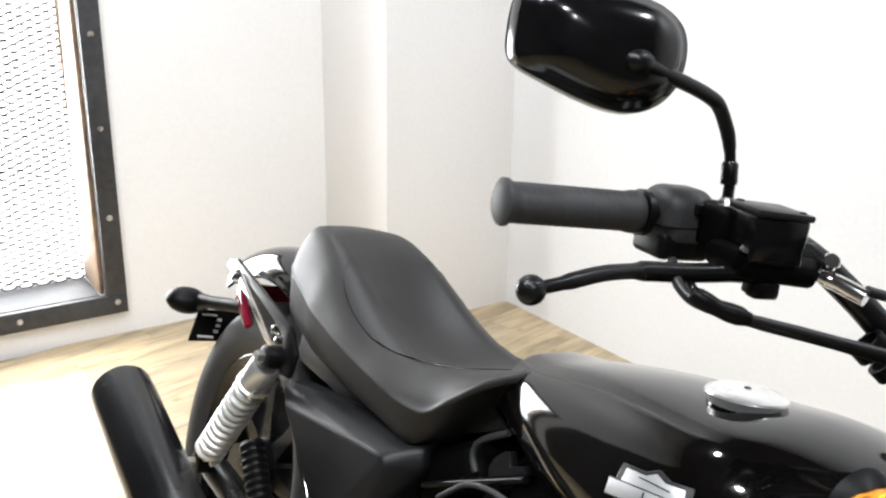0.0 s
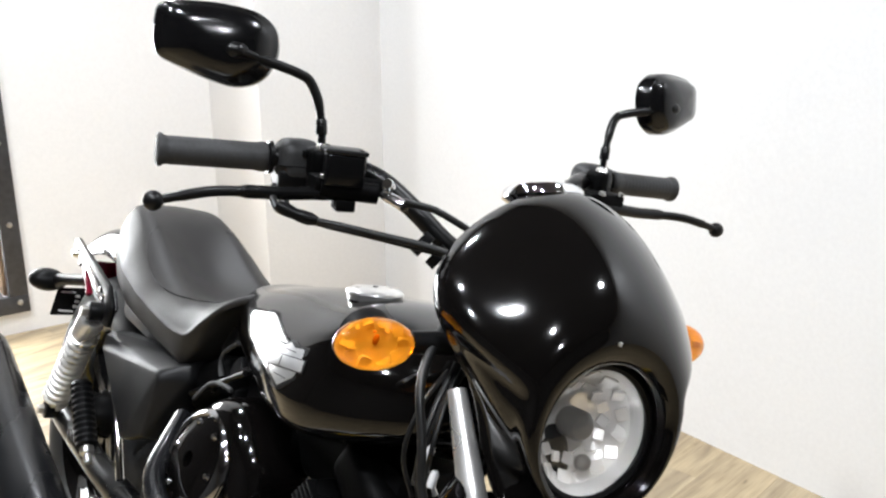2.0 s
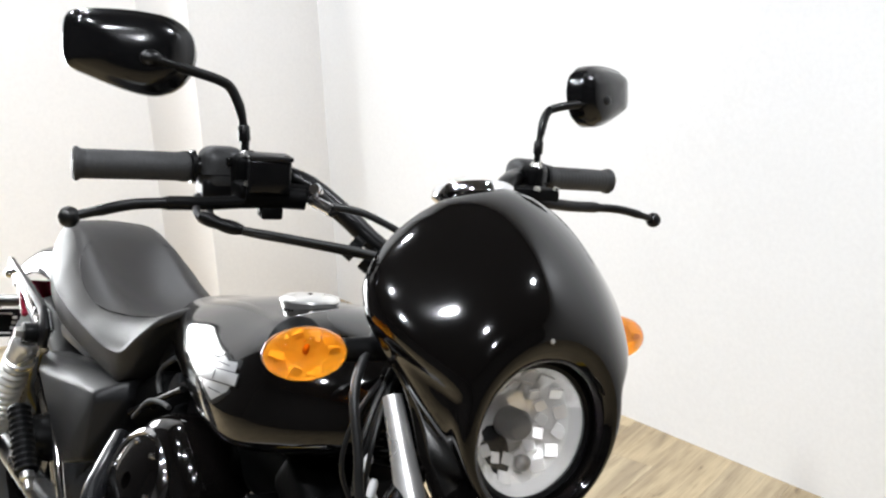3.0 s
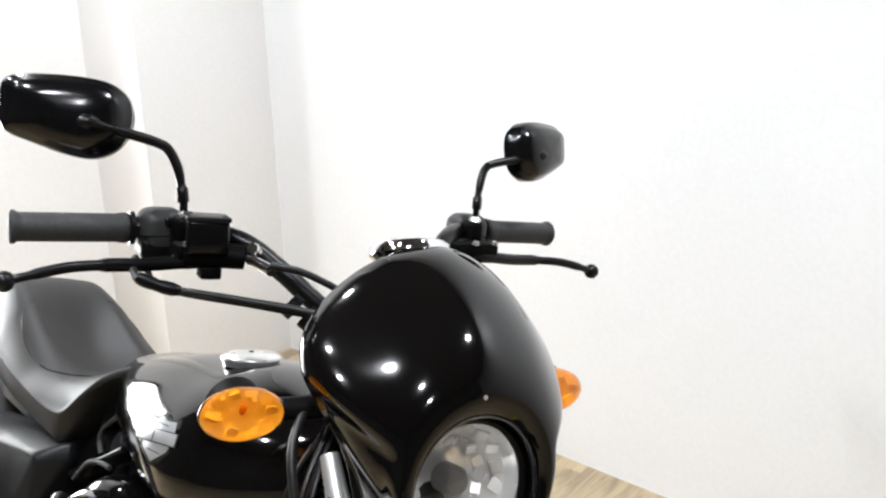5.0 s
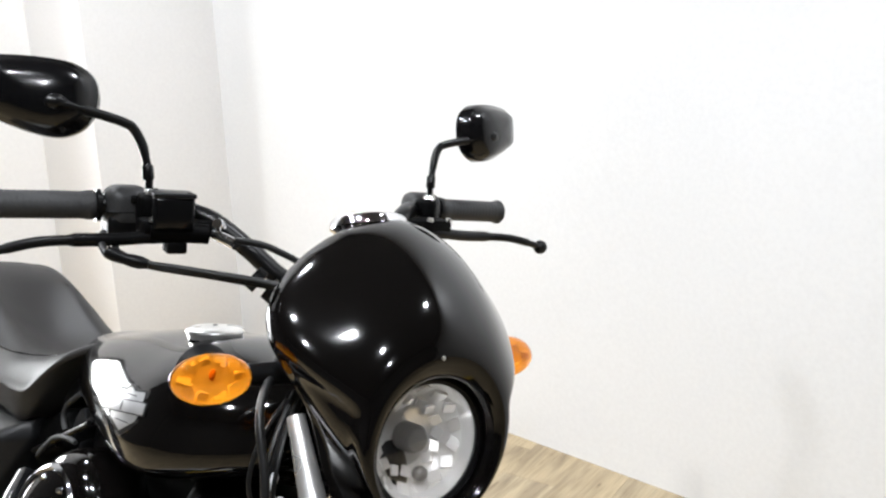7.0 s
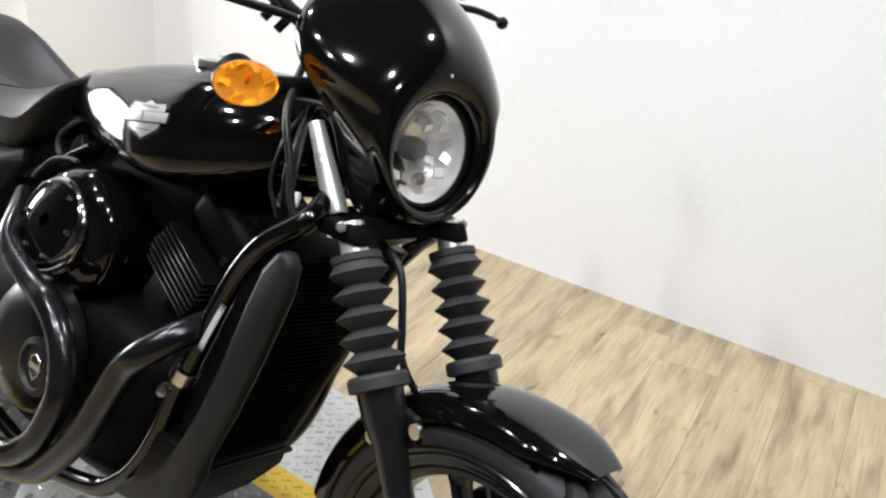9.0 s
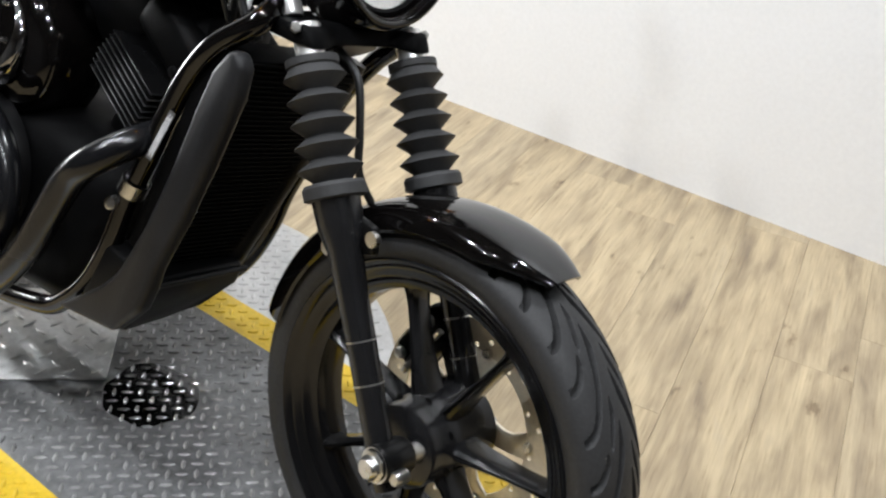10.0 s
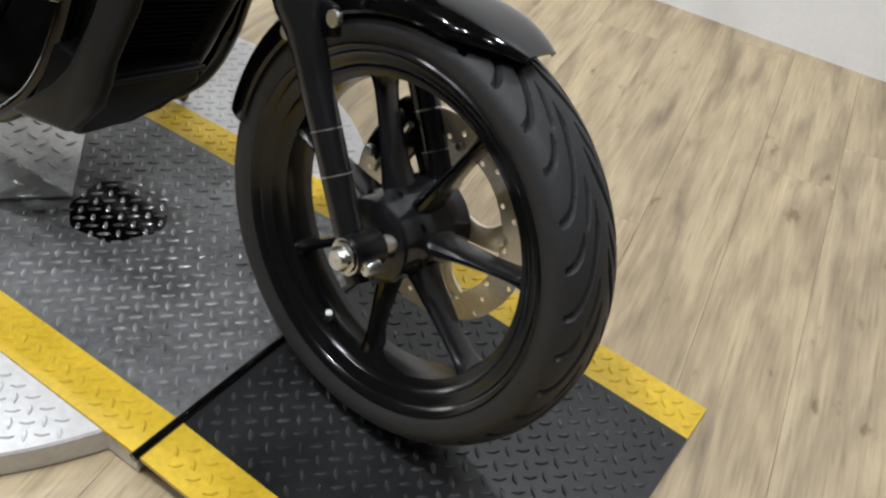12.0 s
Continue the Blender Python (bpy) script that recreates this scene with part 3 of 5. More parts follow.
def brake_disc(center, y, r0, r1, m, parent):
    vs, fs = [], []
    n = 36
    t = 0.0045
    rows = 3
    for i in range(n):
        for j in range(rows):
            a0, a1 = 2 * math.pi * i / n, 2 * math.pi * (i + 1) / n
            q0, q1 = r0 + (r1 - r0) * j / rows, r0 + (r1 - r0) * (j + 1) / rows
            am, qm = (a0 + a1) / 2, (q0 + q1) / 2
            ring = [(a0, q0), (am, q0), (a1, q0), (a1, qm), (a1, q1), (am, q1), (a0, q1), (a0, qm)]
            hole = (i + j) % 3 == 0
            k = len(vs)
            for yy in (y, y + t):
                for a, q in ring:
                    vs.append((center.x + q * math.cos(a), yy, center.z + q * math.sin(a)))
            cx, cz = center.x + qm * math.cos(am), center.z + qm * math.sin(am)
            if not hole:
                fs.append(tuple(range(k, k + 8)))
                fs.append(tuple(range(k + 15, k + 7, -1)))
            else:
                h = len(vs)
                for yy in (y, y + t):
                    for a, q in ring:
                        d = V(center.x + q * math.cos(a) - cx, 0, center.z + q * math.sin(a) - cz).normalized() * 0.0036
                        vs.append((cx + d.x, yy, cz + d.z))
                for e in range(8):
                    f = (e + 1) % 8
                    fs += [(k + e, k + f, h + f, h + e), (k + 8 + e, h + 8 + e, h + 8 + f, k + 8 + f), (h + e, h + f, h + 8 + f, h + 8 + e)]
            if j == 0:
                fs.append((k, k + 1, k + 9, k + 8)), fs.append((k + 1, k + 2, k + 10, k + 9))
            if j == rows - 1:
                fs.append((k + 4, k + 5, k + 13, k + 12)), fs.append((k + 5, k + 6, k + 14, k + 13))
    bm = bmesh.new()
    made = [bm.verts.new(m @ Vector(v)) for v in vs]
    for f in fs:
        bm.faces.new([made[q] for q in f])
    bmesh.ops.remove_doubles(bm, verts=bm.verts, dist=0.00005)
    return part("brake_disc", bm, DISC, parent, "drilled steel brake disc")


disc = brake_disc(WO, 0.056, 0.098, 0.134, WHEEL, fwheel)
for k in range(5):
    a = 2 * math.pi * k / 5 + 0.3
    arm = [(0.050, -0.42), (0.070, -0.34), (0.086, -0.30), (0.100, -0.26), (0.1005, 0.10), (0.090, 0.06), (0.078, 0.02), (0.066, 0.04), (0.050, 0.22)]
    bp("disc_carrier", slab([WO + V(r * math.cos(a + d), 0.0545, r * math.sin(a + d)) for r, d in arm], (0, 0.005, 0), 0.001), DISC, fwheel, m=WHEEL)
    c = WO + V(0.1015 * math.cos(a - 0.09), 0.053, 0.1015 * math.sin(a - 0.09))
    bp("disc_rivet", lathe([(0, -0.003), (0.0052, -0.003), (0.0062, 0.0), (0.0062, 0.009), (0, 0.009)], c, (0, 1, 0), 14), ALLOY, fwheel, m=WHEEL)
for k in range(7):
    a = 2 * math.pi * (k + 0.5) / 7 + radians(114)
    bp("hub_bore", lathe([(0, -0.0005), (0.0052, -0.0005), (0.0058, 0.0005), (0, 0.001)], WO + V(0.052 * math.cos(a), -0.026, 0.052 * math.sin(a)), (0, -1, 0), 12), CAST, fwheel, m=WHEEL)

# fork
FD = V(-0.530, 0, 0.848).normalized()


def fork_at(z, w):
    return FA + V(-0.012, w, 0) + FD * ((z - FA.z) / FD.z)


CALM = Matrix.Translation(FA + V(-0.112, 0.070, 0.055)) @ pose(0, 0, 0, 0, 28, 0)
caliper = bp("brake_caliper", block((0, 0.006, 0), (0.050, 0.044, 0.100), 0.012, m=CALM, segments=3), CAST, None, "black brake caliper beside the disc", FRONT)
bp("caliper_bridge", block((0.018, -0.012, 0.0), (0.024, 0.030, 0.070), 0.008, m=CALM, segments=3), SATINGREY, caliper, m=FRONT)
for cz in (-0.036, 0.034):
    bp("caliper_bolt", lathe([(0, 0.010), (0.0065, 0.009), (0.008, 0.004), (0.008, 0)], CALM @ V(-0.006, -0.017, cz), CALM.to_3x3() @ V(0, -1, 0), 8), ALLOY, caliper, m=FRONT)
bp("caliper_pin", tube([CALM @ V(0.016, -0.024, -0.044), CALM @ V(0.016, -0.024, 0.046)], 0.0045, 10), ALLOY, caliper, m=FRONT)
bp("caliper_bracket", slab([FA + V(-0.018, 0.064, -0.004), FA + V(-0.030, 0.064, 0.055), FA + V(-0.085, 0.064, 0.105), FA + V(-0.105, 0.064, 0.085), FA + V(-0.060, 0.064, 0.020)], (0, 0.010, 0), 0.003), SATINGREY, caliper, "", FRONT)
for w in (-0.084, 0.070):
    s = 1 if w > 0 else -1
    leg = bp("fork_leg", lathe([(0.0, -0.02), (0.014, -0.018), (0.0160, -0.005), (0.0162, 0.06), (0.0166, 0.10), (0.0168, 0.13), (0.0176, 0.20), (0.0200, 0.25), (0.026, 0.275), (0.028, 0.315), (0, 0.315)], fork_at(0.268, w), FD, 28), WHEELBLACK, None, "satin black lower fork leg", FRONT)
    for z in (0.393, 0.352):
        bp("clamp_band", lathe([(0.0150, -0.0008), (0.0172, -0.0008), (0.0172, 0.0008), (0.0150, 0.0008)], fork_at(z, w), FD, 28, closed=True), ALLOY, leg, m=FRONT)
    prof = []
    nz = 5
    z0, z1 = 0.527, 0.660
    base = fork_at(z0, w)
    H = (fork_at(z1, w) - base).length
    prof += [(0.0, 0.0), (0.031, 0.0), (0.0355, 0.002), (0.0355, 0.014), (0.033, 0.018)]
    a0 = 0.02
    step = (H - 0.03) / nz
    for k in range(nz):
        ro = 0.0372 - 0.0022 * k / nz
        prof += [(ro - 0.0155, a0 + k * step), (ro - 0.0142, a0 + (k + 0.07) * step), (ro - 0.0012, a0 + (k + 0.52) * step), (ro, a0 + (k + 0.57) * step), (ro - 0.0012, a0 + (k + 0.62) * step)]
    prof += [(0.028, H - 0.010), (0.030, H - 0.008), (0.030, H), (0.0, H)]
    bp("fork_gaiter", lathe(prof, base, FD, 36), BOOT, leg, "black ribbed rubber fork gaiter", FRONT, sharp=25)
    bp("chrome_collar", lathe([(0.0, 0), (0.0165, 0), (0.0165, 0.05), (0, 0.05)], fork_at(0.650, w), FD, 28), SILVERCAP, leg, m=FRONT)
    bp("fork_cover", lathe([(0.0, 0), (0.0130, 0), (0.0145, 0.004), (0.0140, 0.025), (0.0108, 0.095), (0.0098, 0.118), (0, 0.118)], V(-0.276, w, 0.694), V(-0.60, 0, 0.82), 28), SILVERCAP, leg, "tapered chrome fork tube cover", FRONT)
    for dx, dz in ((-0.0385, 0.468), (0.053, 0.507)):
        q = fork_at(dz, w)
        bp("fender_bolt", lathe([(0, -0.004), (0.006, -0.004), (0.009, 0), (0.009, 0.006), (0, 0.006)], V(q.x + dx, w - s * 0.006, dz), (0, s, 0), 14), ALLOY, leg, m=FRONT)
    bp("fender_bracket", slab([V(fork_at(0.46, w).x - 0.040, w - s * 0.022, 0.462), V(fork_at(0.52, w).x - 0.02, w - s * 0.022, 0.520), V(fork_at(0.52, w).x + 0.050, w - s * 0.022, 0.515), V(fork_at(0.49, w).x + 0.040, w - s * 0.022, 0.485)], (0, s * 0.012, 0), 0.004), SATIN, leg, m=FRONT)
bp("axle_lug", lathe([(0, -0.104), (0.017, -0.104), (0.0215, -0.100), (0.0225, -0.066), (0.020, -0.060), (0, -0.060)], FA + V(0.002, 0, -0.004), (0, 1, 0), 24), SATIN, None, "", FRONT)
axle = bp("front_axle", tube([FA + V(0.004, -0.098, -0.005), FA + V(0.004, 0.085, -0.005)], 0.011, 18), ALLOY, None, "bare steel axle with nut", FRONT)
bp("axle_nut", lathe([(0, -0.009), (0.011, -0.009), (0.014, -0.005), (0.014, 0.0), (0.018, 0.001), (0.018, 0.005), (0, 0.005)], FA + V(0.001, -0.107, -0.006), (0, 1, 0), 8), ALLOY, axle, m=FRONT)
bp("axle_washer", lathe([(0.010, 0.004), (0.0205, 0.004), (0.0205, 0.0075), (0.010, 0.0075)], FA + V(0.001, -0.107, -0.006), (0, 1, 0), 24, closed=True), ALLOY, axle, m=FRONT)
bp("pinch_bolt", lathe([(0, -0.006), (0.007, -0.006), (0.0085, -0.002), (0.0085, 0.012), (0, 0.012)], FA + V(0.028, -0.092, -0.008), (0, 1, 0), 12), ALLOY, axle, m=FRONT)
bp("lower_triple_clamp", slab([V(x, y, 0.674) for x, y in ((-0.300, -0.108), (-0.236, -0.108), (-0.214, -0.096), (-0.212, -0.076), (-0.232, -0.050), (-0.236, 0.040), (-0.212, 0.062), (-0.214, 0.084), (-0.236, 0.096), (-0.300, 0.096))], AXIS * 0.026, 0.006), CAST, None, "black lower fork yoke", FRONT)
for yy, yz in ((-0.104, 0.6915), (0.090, 0.6915)):
    bp("yoke_bolt", lathe([(0, 0.010), (0.0055, 0.0095), (0.0068, 0.006), (0.0068, -0.004), (0, -0.004)], V(-0.240, yy, yz), (0.75, -0.6, 0.2), 6), ALLOY, None, "", FRONT)

# front fender
def fender_mesh():
    rings = []
    R0 = 0.282
    for k in range(33):
        f = k / 32
        a = radians(67 + f * 103)
        wd = 0.060 * (0.45 + 0.55 * math.sin(min(1.0, f / 0.16) * math.pi / 2))
        lip = (0.022 + 0.022 * f) * (0.25 + 0.75 * min(1.0, f / 0.16))
        ring = []
        for t in np.linspace(-1, 1, 17):
            r = R0 + 0.005 * (1 - f) - lip * (1 - math.cos(t * math.pi / 2)) ** 1.3
            ring.append(V(r * math.cos(a), wd * math.sin(t * math.pi / 2), r * math.sin(a)))
        for t in np.linspace(1, -1, 17):
            r = R0 - 0.0035 + 0.005 * (1 - f) - lip * (1 - math.cos(t * math.pi / 2)) ** 1.3
            ring.append(V(r * math.cos(a), (wd - 0.003) * math.sin(t * math.pi / 2), r * math.sin(a)))
        rings.append(ring)
    return loft(rings)


bp("front_fender", fender_mesh(), GLOSS, None, "glossy black front mudguard", WHEEL)


# ---- quarter fairing and headlight ----
HL = V(-0.2905, 0.002, 0.7810)
HN = V(0.97, 0, 0.08).normalized()


COWL_EDGE = [(90, -0.4394, 0.0, 0.9942), (62, -0.4453, 0.0575, 0.9792), (38, -0.4435, 0.1073, 0.9419), (14, -0.4195, 0.1394, 0.8973), (-8, -0.3944, 0.1285, 0.8486), (-28, -0.3577, 0.0972, 0.7960), (-48, -0.3313, 0.0757, 0.7384), (-70, -0.3082, 0.0482, 0.7002), (-90, -0.2950, 0.0, 0.6868)]


def ease(f):
    f = max(0.0, min(1.0, f))
    return f * f * (3 - 2 * f)


def cowl_mesh():
    """A dome from the rolled lip round the headlight back to the rear edge, hollowed below a crease on either side."""
    full = [(a, x, -y, z) for a, x, y, z in COWL_EDGE] + [(-180 - a, x, y, z) for a, x, y, z in reversed(COWL_EDGE[1:-1])]
    pts = [V(x, y + 0.184 * (z - 0.82), z) for _, x, y, z in full]
    count, fine = len(full), 8
    edge, ang = [], []
    for k in range(count):
        a, b, c, d = (pts[(k + q) % count] for q in (-1, 0, 1, 2))
        a0, a1 = full[k][0], full[(k + 1) % count][0]
        if a1 > a0:
            a1 -= 360
        for q in range(fine):
            t = q / fine
            edge.append(0.5 * ((2 * b) + (c - a) * t + (2 * a - 5 * b + 4 * c - d) * t * t + (3 * b - a - 3 * c + d) * t ** 3))
            ang.append(a0 + (a1 - a0) * t)
    hx = V(0, -1, 0)
    hz = V(-HN.z, 0, HN.x)
    ri = 0.0722
    rings = [[], [], [], []]
    steps = 26
    rings += [[] for _ in range(steps)]
    for p2, a in zip(edge, ang):
        sn = math.sin(radians(a))
        u = hx * math.cos(radians(a)) + hz * sn
        inner = HL + HN * 0.022 + u * ri
        lip = HL + HN * 0.026 + u * ri * 1.06
        rings[0].append(inner - HN * 0.050 - u * 0.0036)
        rings[1].append(inner - HN * 0.012 - u * 0.0014)
        rings[2].append(inner)
        rings[3].append(lip)
        c1 = lip + HN * (0.0092 + 0.0201 * sn + 0.0123 * sn * sn) + u * (0.0311 + 0.0174 * sn + 0.0031 * sn * sn)
        c2 = p2 + V(0.0402 + 0.0329 * sn - 0.0217 * sn * sn, 0, 0) + u * (0.0148 + 0.0043 * sn - 0.0138 * sn * sn)
        rise = math.degrees(math.asin(max(-1.0, min(1.0, sn))))
        for k in range(1, steps + 1):
            t = k / steps
            q = lip * (1 - t) ** 3 + c1 * 3 * t * (1 - t) ** 2 + c2 * 3 * t * t * (1 - t) + p2 * t ** 3
            crease = 34 - 34 * t
            dent = 0.015 * ease((crease - rise) / 13) * ease((rise + 78) / 30) * ease((t - 0.10) / 0.25) * (1 - 0.55 * ease((t - 0.75) / 0.25))
            rings[3 + k].append(q - (u * 0.85 + HN * 0.5) * dent)
    bm = loft(rings, caps=False)
    bmesh.ops.recalc_face_normals(bm, faces=bm.faces)
    bmesh.ops.solidify(bm, geom=list(bm.faces), thickness=0.003)
    return bm


fairing = bp("fairing", cowl_mesh(), GLOSS, None, "glossy black quarter fairing round the headlight", COWL, sharp=50)
bp("fairing_screw", lathe([(0, 0.0015), (0.0022, 0.0012), (0.0028, 0)], V(-0.2655, -0.006, 0.8775), (0.9, 0, 0.44), 12), ALLOY, fairing, m=COWL)
lamp = bp("headlight", lathe([(0.0, -0.055), (0.03, -0.05), (0.05, -0.03), (0.0645, -0.004), (0.0645, 0.0), (0.062, -0.004), (0.051, -0.03), (0.030, -0.048), (0, -0.05)], HL, HN, 48), REFLECTOR, None, "round headlight with a faceted chrome reflector", COWL)
bp("headlight_ring", lathe([(0.0625, 0.004), (0.0665, 0.006), (0.0715, 0.003), (0.0735, -0.02), (0.0645, -0.004)], HL, HN, 56, closed=True), PLASTIC, lamp, m=COWL)
bp("headlight_glass", lathe([(0, 0.010), (0.033, 0.0085), (0.055, 0.004), (0.0625, 0.0), (0.0625, -0.003), (0.055, 0.001), (0.033, 0.0055), (0, 0.007)], HL, HN, 48), GLASS, lamp, "clear headlight glass", COWL).visible_shadow = False
bp("bulb_shield", lathe([(0, -0.014), (0.012, -0.015), (0.0155, -0.020), (0.0150, -0.04), (0, -0.042)], HL, HN, 24), SHIELD, lamp, "dark bulb shield", COWL)
hm = frame_of(HL, HN)
for k in range(16):
    a = 2 * math.pi * (k + 0.5) / 16
    for r, d, sz in ((0.052, -0.022, 0.0085), (0.037, -0.034, 0.0070)):
        c = hm @ V(r * math.cos(a + (0.2 if r < 0.04 else 0)), r * math.sin(a + (0.2 if r < 0.04 else 0)), d)
        q = frame_of(c, (HL + HN * 0.03 - c), (0, math.cos(a * 3), math.sin(a * 3)))
        bp("reflector_facet", block((0, 0, 0), (sz * 1.6, sz * 1.7, 0.003), 0.0008, m=q @ pose(0, 0, 0, 14 * math.sin(k * 2.3), 14 * math.cos(k * 1.7), 0), segments=1), REFLECTOR, lamp, m=COWL)
bp("pilot_bulb", ball(HL + V(0.0, 0.006, -0.036) - HN * 0.014, (0.0085, 0.0085, 0.0085)), SHIELD, lamp, m=COWL)
gauge = bp("speedometer", lathe([(0, -0.030), (0.018, -0.030), (0.036, -0.012), (0.046, -0.004), (0.045, 0.004), (0.041, 0.008), (0.0365, 0.004), (0, 0.003)], V(-0.478, 0.024, 0.982), (-0.30, 0, 0.95), 40), CHROME, None, "chrome-rimmed round speedometer behind the fairing", COWL)
bp("dial", lathe([(0, 0.0045), (0.036, 0.0045)], V(-0.478, 0.024, 0.982), (-0.30, 0, 0.95), 32), GLOSS, gauge, m=COWL)


def indicator(c, s, lens, core, m, label):
    body = bp("turn_signal", lathe([(0, -0.004), (0.02, -0.004), (0.029, 0.006), (0.031, 0.014), (0.0, 0.014)], c + V(-0.010, 0, 0), (-1, 0, 0), 28), PLASTIC, None, label, m)
    bmq = ball(c, (0.022, 0.0440, 0.0270), n=28)
    bp("lens", bmq, lens, body, m=m).visible_shadow = False
    bp("reflector", loft([[c + V(dx, 0.040 * k * math.cos(t), 0.0235 * k * math.sin(t)) for t in [2 * math.pi * q / 24 for q in range(24)]] for dx, k in ((-0.015, 0.12), (-0.014, 0.45), (-0.010, 0.75), (-0.004, 0.95))]), core, body, m=m)
    for k in range(10):
        t = 2 * math.pi * k / 10
        at = Matrix.Translation(c + V(-0.004, 0.026 * math.cos(t), 0.0145 * math.sin(t))) @ pose(0, 0, 0, 25 * math.sin(2.3 * k), 28 * math.cos(1.9 * k), 20 * math.sin(3.1 * k))
        bp("reflector_facet", block((0, 0, 0), (0.002, 0.011, 0.0085), 0.0005, m=at, segments=1), core, body, m=m)
    bp("bulb", ball(c + V(-0.006, 0, 0.003), (0.005, 0.004, 0.0055), n=14), AMBERBULB, body, m=m)
    return body


for s in (-1, 1):
    c = V(-0.388, -0.162, 0.823) if s < 0 else V(-0.404, 0.240, 0.822)
    sig = indicator(c, s, AMBER, AMBERCORE, FRONT, "amber front turn signal on a black stalk")
    bp("stalk", tube([c + V(-0.006, -s * 0.043, 0.0), V(-0.385, 0.04 + s * 0.09, 0.826)], [0.012, 0.0135], 16), PLASTIC, sig, m=FRONT)

# ---- handlebar ----
CLUTCH = V(-0.027, 0.004, 0.003)
bar_pts = [(-0.640, -0.374, 0.974), (-0.632, -0.27, 0.977), (-0.612, -0.20, 0.980), (-0.572, -0.145, 0.972), (-0.540, -0.105, 0.942), (-0.508, -0.060, 0.902), (-0.497, 0, 0.888)]
bar_pts += [tuple(V(x, -y, z) + CLUTCH * min(1.0, -y / 0.2)) for x, y, z in reversed(bar_pts[:-1])]
bar = bp("handlebar", tube(smooth_path(bar_pts, 5), 0.0118, 16), SATIN, None, "black handlebar", BARS)


def mirror_outline():
    """The housing seen from the front: straight outer end, round inner end, belly below."""
    pts = [(-0.076, 0.016), (-0.073, 0.033), (-0.058, 0.041), (-0.02, 0.0445), (0.015, 0.0445), (0.045, 0.040), (0.066, 0.026), (0.072, 0.004), (0.066, -0.020), (0.050, -0.036), (0.026, -0.043), (-0.006, -0.039), (-0.045, -0.028), (-0.067, -0.020), (-0.075, -0.008)]
    return smooth_path([V(0, a, b) for a, b in pts] + [V(0, *pts[0])], 4)[:-1]


